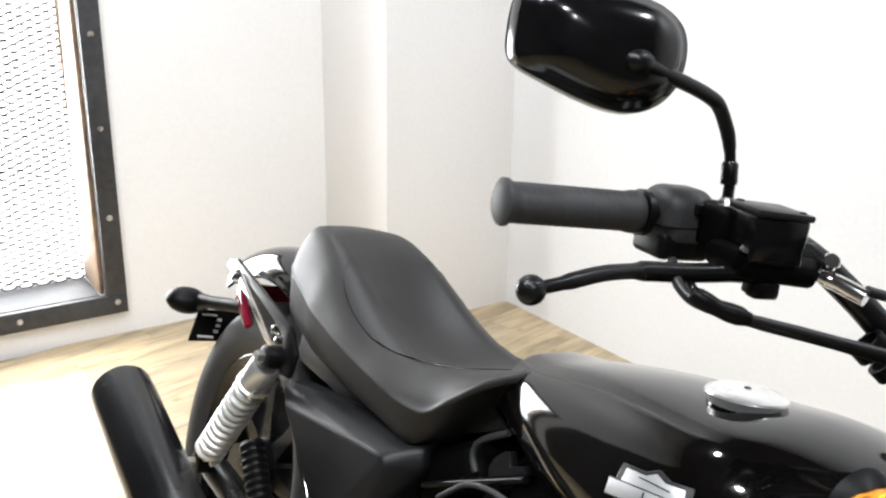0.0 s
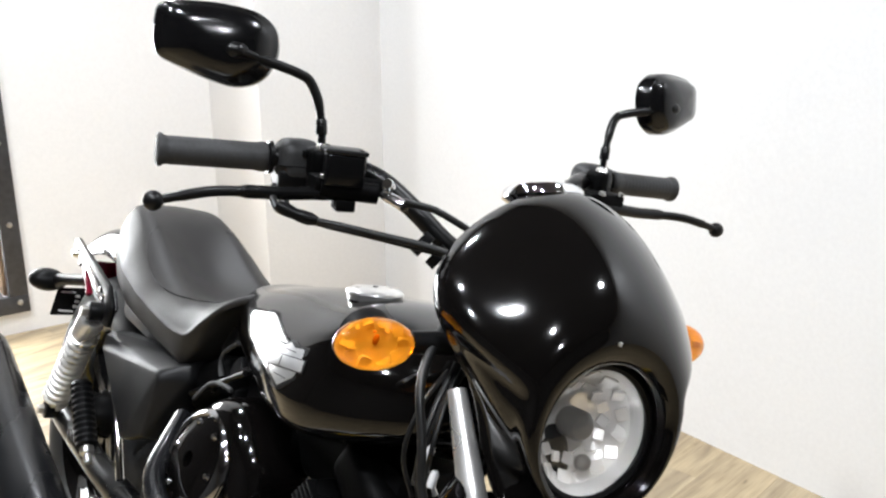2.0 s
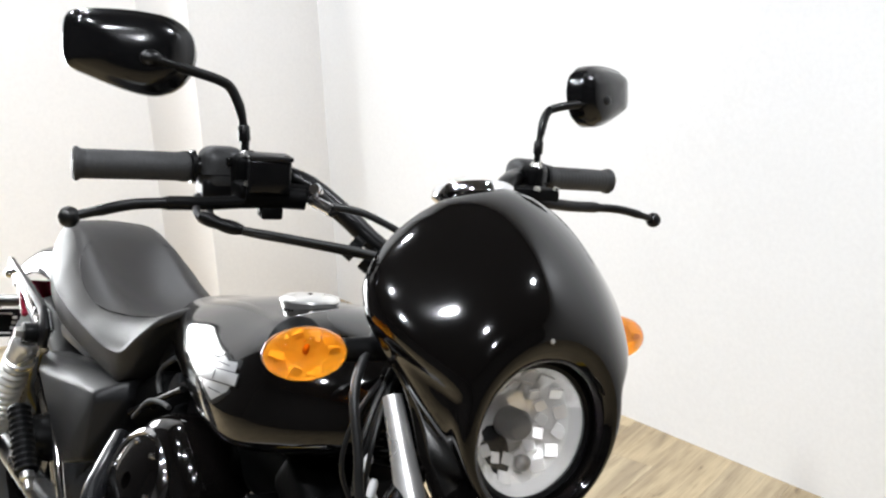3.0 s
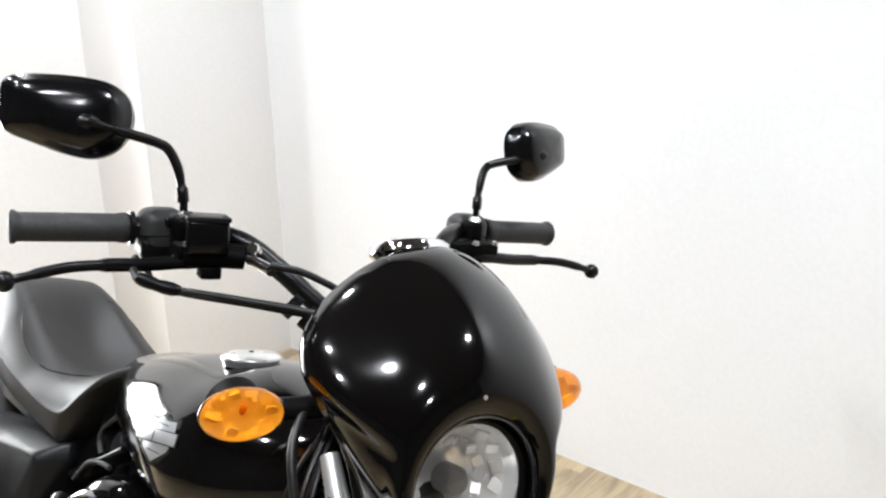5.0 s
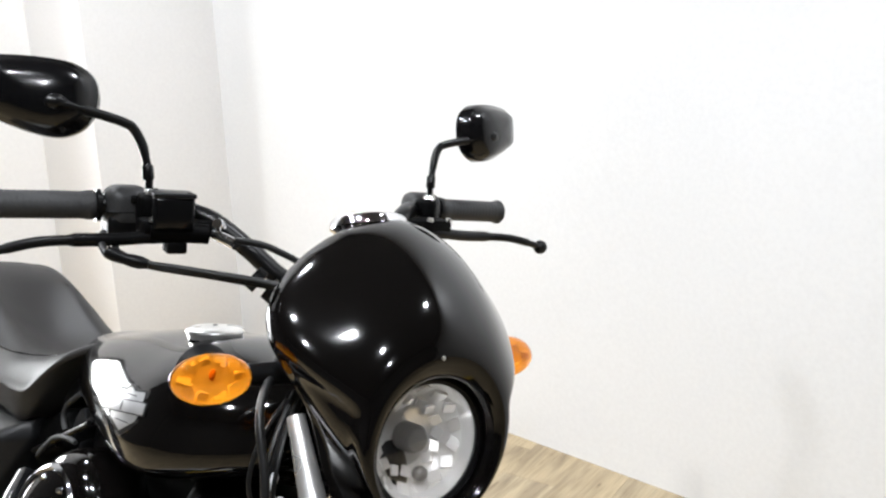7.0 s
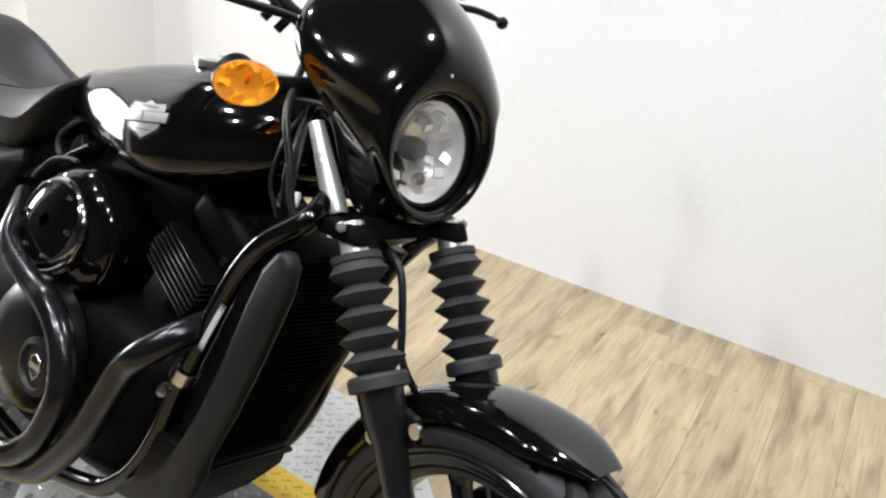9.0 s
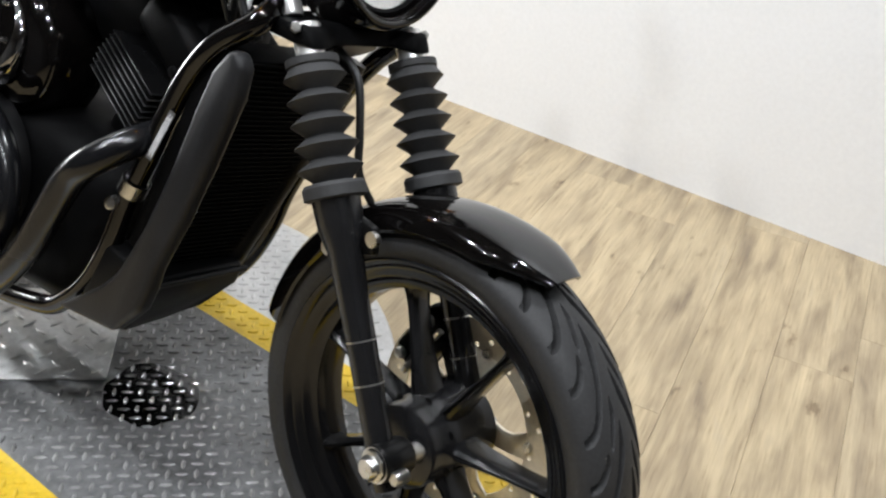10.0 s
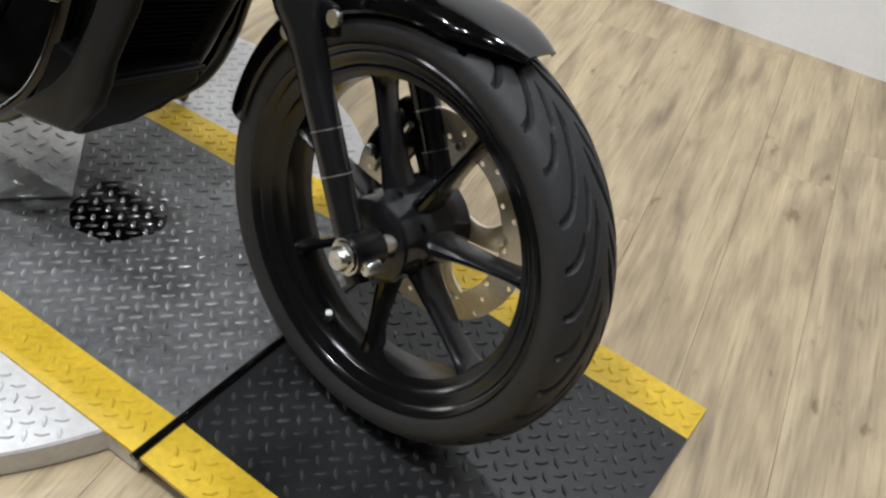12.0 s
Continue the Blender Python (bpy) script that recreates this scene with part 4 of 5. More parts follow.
def control_side(s):
    """Grip, switch, lever and mirror of one end of the bar."""
    m = BARS if s < 0 else BARS @ Matrix.Translation(CLUTCH)

    def w(x, y, z):
        return V(x, y * s, z)
    d = V(0.060, -s * 0.998, 0.02).normalized()
    end = w(-0.640, 0.380, 0.974)
    ribs = []
    for k in range(15):
        ribs += [(0.0160, 0.014 + 0.0066 * k), (0.0164, 0.016 + 0.0066 * k), (0.0164, 0.0188 + 0.0066 * k)]
    grip = bp("grip", lathe([(0.0, 0.0), (0.0160, 0.0), (0.0188, 0.002), (0.0188, 0.005), (0.0165, 0.008)] + ribs + [(0.0176, 0.116), (0.0176, 0.121), (0.0160, 0.124), (0, 0.124)], end, d, 26), GRIP, bar, "black rubber grip", m)
    bp("grip_collar", lathe([(0.0150, 0.0), (0.0192, 0.0005), (0.0192, 0.0055), (0.0150, 0.006)], end + d * 0.1245, d, 26, closed=True), SATIN, grip, m=m)
    sw = end + d * 0.160
    box = frame_of(sw + V(0.002, 0, -0.002), d, (0, 0, 1))
    switch = bp("switch_housing", block((0, 0, 0), (0.053, 0.049, 0.054), 0.017, m=box, segments=5), SWITCHGEAR, bar, "black moulded switch housing", m)
    bp("switch_lower_half", block((-0.020, 0.001, 0.0), (0.024, 0.044, 0.050), 0.006, m=box, segments=3), PLASTIC, switch, m=m)
    bp("switch_seam", block((-0.004, 0.0, 0), (0.0012, 0.0496, 0.0545), 0.0004, m=box, segments=1), CAST, switch, m=m)
    bp("switch_button", block((0.012, 0.024, 0.006), (0.010, 0.008, 0.014), 0.002, m=box), SATIN, switch, m=m)
    tip = w(-0.548, 0.395, 0.931)
    lever = bp("brake_lever" if s < 0 else "clutch_lever", tube(smooth_path([tip, w(-0.547, 0.372, 0.937), w(-0.553, 0.335, 0.944), w(-0.562, 0.295, 0.945), w(-0.560, 0.255, 0.946), w(-0.556, 0.21, 0.950), w(-0.562, 0.165, 0.953)], 5), [0.0050] * 6 + [0.0060] * 9 + [0.0078] * 10 + [0.0088] * 6, 12), SATIN, bar, "black control lever with a ball end", m)
    bp("lever_ball", ball(tip, (0.0108, 0.0108, 0.0108), n=18), SATIN, lever, m=m)
    bp("lever_mount", block((0, 0, 0), (0.036, 0.088, 0.020), 0.006, m=Matrix.Translation(w(-0.566, 0.180, 0.960))), CAST, bar, m=m)
    bp("lever_clamp", block((0, 0, 0), (0.034, 0.022, 0.038), 0.008, m=Matrix.Translation(w(-0.594, 0.206, 0.978)), segments=3), CAST, bar, m=m)
    for bx, by in ((-0.548, 0.215), (-0.546, 0.182)):
        bp("pivot_screw", lathe([(0, 0.004), (0.004, 0.0035), (0.0052, 0)], w(bx, by, 0.969), (0.3, 0, 0.95), 10), ALLOY, bar, m=m)
    bp("lever_lug", block((0, 0, 0), (0.014, 0.016, 0.018), 0.003, m=Matrix.Translation(w(-0.556, 0.190, 0.942))), CAST, bar, m=m)
    # mirror
    stem = bp("mirror_stem", tube(smooth_path([w(-0.586, 0.206, 0.975), w(-0.588, 0.207, 1.000), w(-0.590, 0.208, 1.020), w(-0.594, 0.213, 1.045), w(-0.598, 0.2185, 1.060), w(-0.600, 0.2245, 1.0695), w(-0.600, 0.232, 1.0745), w(-0.597, 0.255, 1.081), w(-0.589, 0.315, 1.093)], 6), [0.0046] * 17 + [0.0054] * 2 + [0.0058] * 30, 12), SATIN, bar, m=m)
    bp("stem_joint", lathe([(0, 0.0), (0.0062, 0.0), (0.0068, 0.002), (0.0066, 0.016), (0.0052, 0.018), (0, 0.018)], w(-0.5895, 0.2078, 1.012), (-0.12, s * 0.09, 1), 14), SATIN, stem, m=m)
    bp("stem_nut", lathe([(0, -0.010), (0.0078, -0.010), (0.0084, 0.002), (0.0084, 0.014), (0.006, 0.018), (0, 0.018)], w(-0.586, 0.206, 0.984), (-0.1, 0, 1), 6), ALLOY, stem, m=m)
    mir = Matrix.Translation(w(-0.624, 0.326, 1.096)) @ pose(0, 0, 0, 0, -8, 24 if s > 0 else -15)
    oo = mirror_outline()
    rings = [[V(dx, -s * p.y * sc * 0.92, p.z * sc) for p in oo] for dx, sc in ((-0.012, 0.97), (-0.010, 1.0), (0.003, 1.0), (0.009, 0.975), (0.0125, 0.90), (0.017, 0.85), (0.024, 0.74), (0.029, 0.45), (0.030, 0.1))]
    head = bp("mirror_head", loft(rings), MIRRORCASE, bar, "glossy black mirror housing", m @ mir)
    bp("mirror_glass", loft([[V(-0.0125, -s * p.y * 0.93, p.z * 0.93) for p in oo], [V(-0.0135, -s * p.y * 0.93, p.z * 0.93) for p in oo]]), MIRROR, head, m=m @ mir)
    bp("mirror_ball", ball(w(-0.592, 0.312, 1.093), (0.009, 0.013, 0.009), n=14), SATIN, stem, m=m)


for s in (-1, 1):
    control_side(s)
MC = Matrix.Translation((-0.558, -0.190, 0.981)) @ pose(0, 0, 0, 0, 0, -11)
mc = bp("brake_reservoir", block((0, 0, -0.002), (0.046, 0.046, 0.038), 0.004, m=MC, segments=3), MIRRORCASE, bar, "square black brake fluid reservoir", BARS)
bp("reservoir_lid", block((0, 0, 0.0185), (0.0485, 0.0485, 0.0055), 0.0018, m=MC, segments=2), SATINGREY, mc, m=BARS)
for cx, cy in ((-0.016, -0.017), (0.016, 0.017)):
    bp("lid_screw", lathe([(0, 0.0016), (0.0026, 0.0014), (0.0034, 0)], MC @ V(cx, cy, 0.0212), (0, 0, 1), 10), SATIN, mc, m=BARS)
bp("master_cylinder", tube([V(-0.556, -0.215, 0.957), V(-0.544, -0.150, 0.955)], [0.012, 0.012], 16), CAST, mc, m=BARS)
bp("brake_switch", block((-0.552, -0.185, 0.938), (0.014, 0.024, 0.014), 0.003), PLASTIC, mc, m=BARS)
fit_ = bp("hose_fitting", tube(smooth_path([V(-0.548, -0.122, 0.951), V(-0.530, -0.110, 0.952), V(-0.500, -0.098, 0.946)], 4), [0.0035] * 4 + [0.0068] * 5, 12), CHROME, bar, "silver hose fitting", FRONT)
bp("banjo_bolt", lathe([(0, 0.008), (0.006, 0.008), (0.0075, 0.005), (0.0075, -0.008), (0, -0.008)], V(-0.534, -0.106, 0.963), (0.6, -0.5, 0.4), 10), CHROME, fit_, m=FRONT)
bp("cable_adjuster", tube(smooth_path([V(-0.536, -0.232, 0.931), V(-0.526, -0.214, 0.924), V(-0.514, -0.192, 0.920)], 3), [0.0055, 0.0075, 0.0075, 0.0065, 0.0075, 0.0075, 0.0050], 10), PLASTIC, bar, m=FRONT)
for pts, r in (([(-0.500, -0.135, 0.955), (-0.49, -0.09, 0.945), (-0.47, -0.03, 0.905), (-0.42, -0.03, 0.83)], 0.0042),
               ([(-0.572, -0.262, 0.952), (-0.548, -0.268, 0.937), (-0.528, -0.253, 0.928), (-0.505, -0.17, 0.917), (-0.47, -0.08, 0.902), (-0.43, 0.0, 0.86)], 0.0042),
               ([(-0.575, -0.250, 0.948), (-0.545, -0.250, 0.931), (-0.520, -0.225, 0.922), (-0.498, -0.14, 0.909), (-0.46, -0.05, 0.892), (-0.42, 0.02, 0.85)], 0.0036)):
    bp("control_cable", tube(smooth_path(pts, 6), r, 10), CABLE, bar, m=BARS)
for q in ((-0.512, -0.100, 0.906), (-0.505, -0.082, 0.893)):
    bp("cable_clip", lathe([(0.0118, -0.006), (0.0150, -0.006), (0.0150, 0.006), (0.0118, 0.006)], V(*q), (0.5, 0.65, -0.6), 14, closed=True), PLASTIC, bar, m=BARS)

# ---- tank ----
def ring_of(x, top, half, low, zc, n=28, flat=0.75, power=2.3, lowhalf=0.72):
    """An upright cross-section: rounded top, widest at zc, drawn in below."""
    out = []
    for k in range(n):
        a = 2 * math.pi * k / n
        c, s = math.cos(a), math.sin(a)
        cy = math.copysign(abs(c) ** (2 / power), c) * half
        if s >= 0:
            z = zc + (top - zc) * abs(s) ** (2 / power)
        else:
            z = zc - (zc - low) * abs(s) ** (2 / power)
            cy *= 1 - (1 - lowhalf) * abs(s) ** 1.5
        out.append(V(x, cy, z))
    return out


TANK = Matrix.Translation((0, 0, 0.7)) @ pose(0, 0, 0, 5.06, 0, 0) @ Matrix.Translation((0, 0, -0.7))
tank = bp("fuel_tank", smooth_loft([ring_of(-0.370, 0.766, 0.027, 0.718, 0.740), ring_of(-0.387, 0.789, 0.061, 0.704, 0.733), ring_of(-0.431, 0.808, 0.101, 0.684, 0.718), ring_of(-0.488, 0.817, 0.134, 0.662, 0.7015), ring_of(-0.5605, 0.819, 0.152, 0.641, 0.6825, power=2.5), ring_of(-0.637, 0.807, 0.148, 0.629, 0.6805, power=2.5), ring_of(-0.722, 0.7935, 0.131, 0.634, 0.684, power=2.6), ring_of(-0.799, 0.775, 0.112, 0.651, 0.688, power=2.8), ring_of(-0.861, 0.758, 0.093, 0.667, 0.690, power=3.0), ring_of(-0.905, 0.750, 0.074, 0.683, 0.692, power=3.0)], 5), GLOSS, None, "glossy black teardrop fuel tank", TANK, sharp=60)
CAPN = V(-0.10, -0.09, 0.99).normalized()
CAP = V(-0.628, -0.030, 0.806)
cap = bp("fuel_cap", lathe([(0, 0.0135), (0.02, 0.0130), (0.032, 0.0112), (0.0368, 0.0085), (0.0375, 0.006), (0.0355, 0.002), (0.033, -0.010), (0, -0.010)], CAP, CAPN, 48), SILVERCAP, tank, "round chrome fuel cap")
bp("cap_skirt", lathe([(0.0300, 0.0035), (0.0345, 0.0030), (0.0350, -0.012), (0.0300, -0.012)], CAP, CAPN, 40, closed=True), GLOSS, cap)
bp("cap_pip", lathe([(0, 0.0150), (0.0028, 0.0146), (0.0034, 0.0134)], CAP, CAPN, 10), SATIN, cap)
# emblem: a plain shield with a bar across
bn = V(0.02, -0.965, 0.25).normalized()
bm_ = frame_of(V(-0.604, -0.1475, 0.7225), bn, (-0.17, 0, 1)) @ Matrix.Diagonal((0.80, 1.24, 1, 1))
shield = [(0.036, 0.0), (0.029, 0.010), (0.030, 0.030), (0.004, 0.0335), (-0.020, 0.026), (-0.040, 0.0), (-0.020, -0.026), (0.004, -0.0335), (0.030, -0.030), (0.029, -0.010)]
emb = bp("emblem", slab([bm_ @ V(a, b, -0.004) for a, b in shield], bn * 0.005, 0.0012), DARKBADGE, tank, "silver shield emblem with a bar across, on the tank")
bp("emblem_face", slab([bm_ @ V(a * 0.86, b * 0.83, 0.0006) for a, b in shield], bn * 0.0014, 0.0005), SILVERBADGE, emb)
bp("bar_backing", slab([bm_ @ V(a, b, 0.0021) for a, b in ((0.0115, 0.0365), (-0.0085, 0.0365), (-0.0085, -0.0365), (0.0115, -0.0365))], bn * 0.0014, 0.0005), DARKBADGE, emb)
bp("emblem_bar", slab([bm_ @ V(a, b, 0.0036) for a, b in ((0.0100, 0.035), (-0.0070, 0.035), (-0.0070, -0.035), (0.0100, -0.035))], bn * 0.0014, 0.0005), SILVERBADGE, emb)
for q0, q1, e0, e1 in ((0.022, 0.019, 0.013, -0.014), (-0.018, -0.021, 0.011, -0.012)):
    bp("emblem_line", slab([bm_ @ V(a, b, 0.0021) for a, b in ((q0, e0), (q0 - 0.0013, e0), (q1 - 0.0013, e1), (q1, e1))], bn * 0.0004), DARKBADGE, emb)
bp("emblem_line", slab([bm_ @ V(a, b, 0.0051) for a, b in ((0.0085, 0.004), (-0.0055, 0.004), (-0.0055, 0.0028), (0.0085, 0.0028))], bn * 0.0004), DARKBADGE, emb)

# ---- seat ----
# x, underside height, its half width, half width at the hem, hem height, ridge half width, ridge height, middle height
SEAT = [(-0.850, 0.738, 0.040, 0.046, 0.741, 0.030, 0.750, 0.751), (-0.870, 0.724, 0.066, 0.076, 0.731, 0.048, 0.744, 0.746), (-0.900, 0.697, 0.086, 0.100, 0.709, 0.062, 0.729, 0.731), (-0.935, 0.658, 0.098, 0.113, 0.677, 0.074, 0.712, 0.714), (-0.970, 0.615, 0.105, 0.120, 0.646, 0.081, 0.698, 0.700), (-1.005, 0.588, 0.108, 0.123, 0.638, 0.085, 0.688, 0.689), (-1.040, 0.588, 0.110, 0.125, 0.637, 0.087, 0.681, 0.677), (-1.090, 0.590, 0.111, 0.127, 0.640, 0.085, 0.681, 0.667), (-1.140, 0.592, 0.112, 0.127, 0.643, 0.081, 0.688, 0.667), (-1.200, 0.595, 0.112, 0.128, 0.649, 0.079, 0.706, 0.678), (-1.255, 0.598, 0.111, 0.126, 0.656, 0.079, 0.726, 0.702), (-1.300, 0.601, 0.110, 0.124, 0.662, 0.078, 0.742, 0.729), (-1.340, 0.605, 0.104, 0.117, 0.668, 0.077, 0.753, 0.750), (-1.385, 0.609, 0.098, 0.110, 0.674, 0.074, 0.762, 0.763), (-1.425, 0.614, 0.091, 0.102, 0.680, 0.070, 0.762, 0.766), (-1.448, 0.624, 0.084, 0.094, 0.686, 0.063, 0.752, 0.757), (-1.458, 0.644, 0.074, 0.082, 0.694, 0.054, 0.736, 0.740)]


def seat_half(low, lowhalf, half, hem, ry, ridge, mid):
    """One side of a cross-section, from the underside over the hem and the ridge into the dish."""
    d = ridge - mid
    up = ridge - hem
    return [(lowhalf * 0.90, low), (lowhalf, low + 0.003), (half - 0.0020, hem - 0.006), (half, hem), (half - 0.0030, hem + 0.006), (half - 0.22 * (half - ry), hem + 0.40 * up), (half - 0.52 * (half - ry), hem + 0.74 * up), (half - 0.86 * (half - ry), hem + 0.945 * up), (ry * 0.88, ridge), (ry * 0.70, mid + 0.72 * d), (ry * 0.48, mid + 0.36 * d), (ry * 0.24, mid + 0.09 * d), (0, mid)]


def seat_ring(row):
    half = [V(row[0], -y, z) for y, z in seat_half(*row[1:])]
    return smooth_path(half + [V(q.x, -q.y, q.z) for q in reversed(half[:-1])], 3)


def seat_top(x, y):
    """Height of the upper surface above one spot of the plan."""
    for a, b in zip(SEAT, SEAT[1:]):
        if b[0] <= x <= a[0]:
            f = (a[0] - x) / (a[0] - b[0])
            prof = seat_half(*[u + (v - u) * f for u, v in zip(a[1:], b[1:])])[3:]
            return float(np.interp(abs(y), [q[0] for q in reversed(prof)], [q[1] for q in reversed(prof)]))
    return 0.7


SEAT_AT = Matrix.Translation((0, -0.006, 0.7)) @ pose(0, 0, 0, 2.2, 0, 0) @ Matrix.Translation((0, 0, -0.7))
seat = bp("seat", smooth_loft([seat_ring(row) for row in SEAT], 5), LEATHER, None, "black vinyl dished solo seat with stitched seam", SEAT_AT, sharp=60)
edge = [(-0.985, 0.0), (-0.992, 0.030), (-1.012, 0.060), (-1.050, 0.086), (-1.100, 0.100), (-1.160, 0.106), (-1.215, 0.105), (-1.260, 0.098), (-1.292, 0.084), (-1.312, 0.064)]
seam = smooth_path([V(x, -y, 0) for x, y in reversed(edge)] + [V(x, y, 0) for x, y in edge[1:]], 5)
bp("seat_seam", tube([V(q.x, q.y, seat_top(q.x, q.y) + 0.0001) for q in seam], 0.0013, 6), SATIN, seat, "stitched seam", SEAT_AT)

# ---- side cover, body and tail ----
for s in (-1, 1):
    bmc = bmesh.new()
    for x, y, z in ((-1.335, 0.120, 0.532), (-0.975, 0.098, 0.592), (-1.005, 0.140, 0.568), (-0.992, 0.140, 0.557), (-1.268, 0.144, 0.520), (-1.028, 0.134, 0.448), (-1.116, 0.134, 0.408), (-0.965, 0.098, 0.566), (-1.320, 0.074, 0.536), (-0.990, 0.066, 0.598), (-0.978, 0.066, 0.566), (-1.022, 0.070, 0.444), (-1.118, 0.070, 0.408), (-1.310, 0.074, 0.500)):
        bmc.verts.new(V(x - 0.010, s * y, z - 0.002))
    bmesh.ops.convex_hull(bmc, input=list(bmc.verts))
    bmesh.ops.dissolve_limit(bmc, angle_limit=radians(6), verts=list(bmc.verts), edges=list(bmc.edges))
    bmesh.ops.recalc_face_normals(bmc, faces=bmc.faces)
    bmesh.ops.bevel(bmc, geom=list(bmc.edges), offset=0.005, segments=3, affect="EDGES", profile=0.5)
    bp("side_cover", bmc, SATINGREY, None, "angular satin black side cover below the seat", sharp=25)

RA = V(-1.535, 0, 0.290)
rw = bp("rear_wheel", lathe([(0.190, -0.045), (0.202, -0.050), (0.203, -0.056), (0.195, -0.058), (0.18, -0.05), (0.165, -0.03), (0.162, 0.03), (0.18, 0.05), (0.195, 0.058), (0.203, 0.056), (0.202, 0.050), (0.190, 0.045)], RA, (0, 1, 0), 64, closed=True), GLOSS, None, "black cast rear wheel rim")
TYRE_R = [(0.193, -0.050), (0.200, -0.060), (0.225, -0.070), (0.250, -0.071), (0.270, -0.064), (0.284, -0.048), (0.2925, -0.026), (0.2955, 0.0), (0.2925, 0.026), (0.284, 0.048), (0.270, 0.064), (0.250, 0.071), (0.225, 0.070), (0.200, 0.060), (0.193, 0.050)]
bp("tyre", tyre_mesh(TYRE_R, RA, Matrix(), lambda a, y: 0.004 if abs(((a * 9 + abs(y) * 40) / (2 * math.pi)) % 1.0 - 0.5) < 0.035 and 0.008 < abs(y) < 0.055 else 0.0, 260, 4), RUBBER, rw, "wide black rear tyre")
bp("hub", lathe([(0, -0.07), (0.04, -0.07), (0.05, -0.03), (0.05, 0.03), (0.04, 0.07), (0, 0.07)], RA, (0, 1, 0), 30), SATIN, rw)
for k in range(7):
    a = 2 * math.pi * k / 7
    bp("spoke", moved(loft([[V(r, y, z * q) for y, z in ((-0.022, -1), (-0.022, 1), (0.022, 1), (0.022, -1))] for r, q in ((0.03, 0.02), (0.1, 0.012), (0.168, 0.018))]), Matrix.Translation(RA) @ Matrix.Rotation(a, 4, "Y")), SATIN, rw)
# rear fender with glossy tail
frings = []
for k in range(22):
    f = k / 21
    a = radians(78 + f * 46)
    R0 = 0.405 - 0.016 * f
    ring = []
    for t in list(np.linspace(-1, 1, 13)):
        ring.append(V(RA.x + (R0 - 0.06 * (1 - math.cos(t * math.pi / 2)) ** 1.4) * math.cos(a), 0.085 * math.sin(t * math.pi / 2), RA.z + (R0 - 0.06 * (1 - math.cos(t * math.pi / 2)) ** 1.4) * math.sin(a)))
    for t in list(np.linspace(1, -1, 13)):
        ring.append(V(RA.x + (R0 - 0.004 - 0.06 * (1 - math.cos(t * math.pi / 2)) ** 1.4) * math.cos(a), 0.082 * math.sin(t * math.pi / 2), RA.z + (R0 - 0.004 - 0.06 * (1 - math.cos(t * math.pi / 2)) ** 1.4) * math.sin(a)))
    frings.append(ring)
bp("rear_fender", loft(frings), GLOSS, None, "glossy black rear mudguard")
for s in (-1, 1):
    bp("fender_strut", slab([V(x, s * 0.108, z) for x, z in ((-1.668, 0.618), (-1.650, 0.634), (-1.605, 0.634), (-1.360, 0.600), (-1.330, 0.572), (-1.355, 0.548), (-1.425, 0.552), (-1.456, 0.558), (-1.545, 0.590))], (0, s * 0.010, 0), 0.004), CHROME, None, "polished mudguard strut")
    bp("strut_bracket", slab([V(x, s * 0.124, z) for x, z in ((-1.605, 0.640), (-1.590, 0.650), (-1.340, 0.616), (-1.300, 0.585), (-1.306, 0.545), (-1.340, 0.540), (-1.352, 0.592), (-1.400, 0.606))], (0, s * 0.010, 0), 0.004), SATIN)
    for bx, bz, by in ((-1.610, 0.618, 0.112), (-1.565, 0.622, 0.134), (-1.405, 0.588, 0.117), (-1.385, 0.575, 0.117)):
        bp("strut_bolt", lathe([(0, 0.012), (0.007, 0.010), (0.010, 0.0)], V(bx, s * by, bz), (0, s, 0), 12), CHROME)
    bp("side_reflector", slab([V(-1.640, s * 0.088, 0.590), V(-1.615, s * 0.090, 0.588), V(-1.548, s * 0.094, 0.545), V(-1.560, s * 0.094, 0.535), V(-1.61, s * 0.090, 0.553)], (0, s * 0.012, 0), 0.003), REDLENS, None, "red side reflector")
    # shock absorber
    top, low = V(-1.350, s * 0.145, 0.562), V(-1.512, s * 0.145, 0.309)
    d = (low - top)
    L = d.length
    sh = bp("shock_absorber", lathe([(0, 0), (0.009, 0), (0.009, L), (0, L)], top, d, 16), ALLOY, None, "silver coil-over rear shock absorber")
    bp("upper_sleeve", lathe([(0, 0.02), (0.021, 0.018), (0.0245, 0.024), (0.0245, 0.066), (0.028, 0.068), (0.028, 0.074), (0, 0.074)], top, d, 24), SILVERCAP, sh, "bright metal sleeve")
    dm = frame_of(top, d)
    coil = [dm @ V(0.0215 * math.cos(t), 0.0215 * math.sin(t), 0.078 + (L - 0.108) * k / 150) for k, t in [(k, 2 * math.pi * 11.5 * k / 150) for k in range(151)]]
    bp("coil_spring", tube(coil, 0.0056, 8), SPRING, sh, "silver coil spring")
    for q in (top, low):
        bp("shock_eye", lathe([(0, -0.014), (0.012, -0.014), (0.018, -0.012), (0.018, 0.012), (0.012, 0.014), (0, 0.014)], q, (0, 1, 0), 20), SATIN, sh)
        bp("eye_bolt", lathe([(0, 0.0), (0.009, 0.0), (0.010, -0.004), (0.010, -0.012), (0.0, -0.012)], q + V(0, s * 0.026, 0), (0, s, 0), 6), ALLOY, sh)
    bp("swingarm", tube(smooth_path([V(-1.02, s * 0.10, 0.30), V(-1.25, s * 0.112, 0.295), V(-1.56, s * 0.112, 0.29)], 4), 0.024, 12), SATIN)
    # rear signal
    c = V(-1.806, s * 0.122, 0.503)
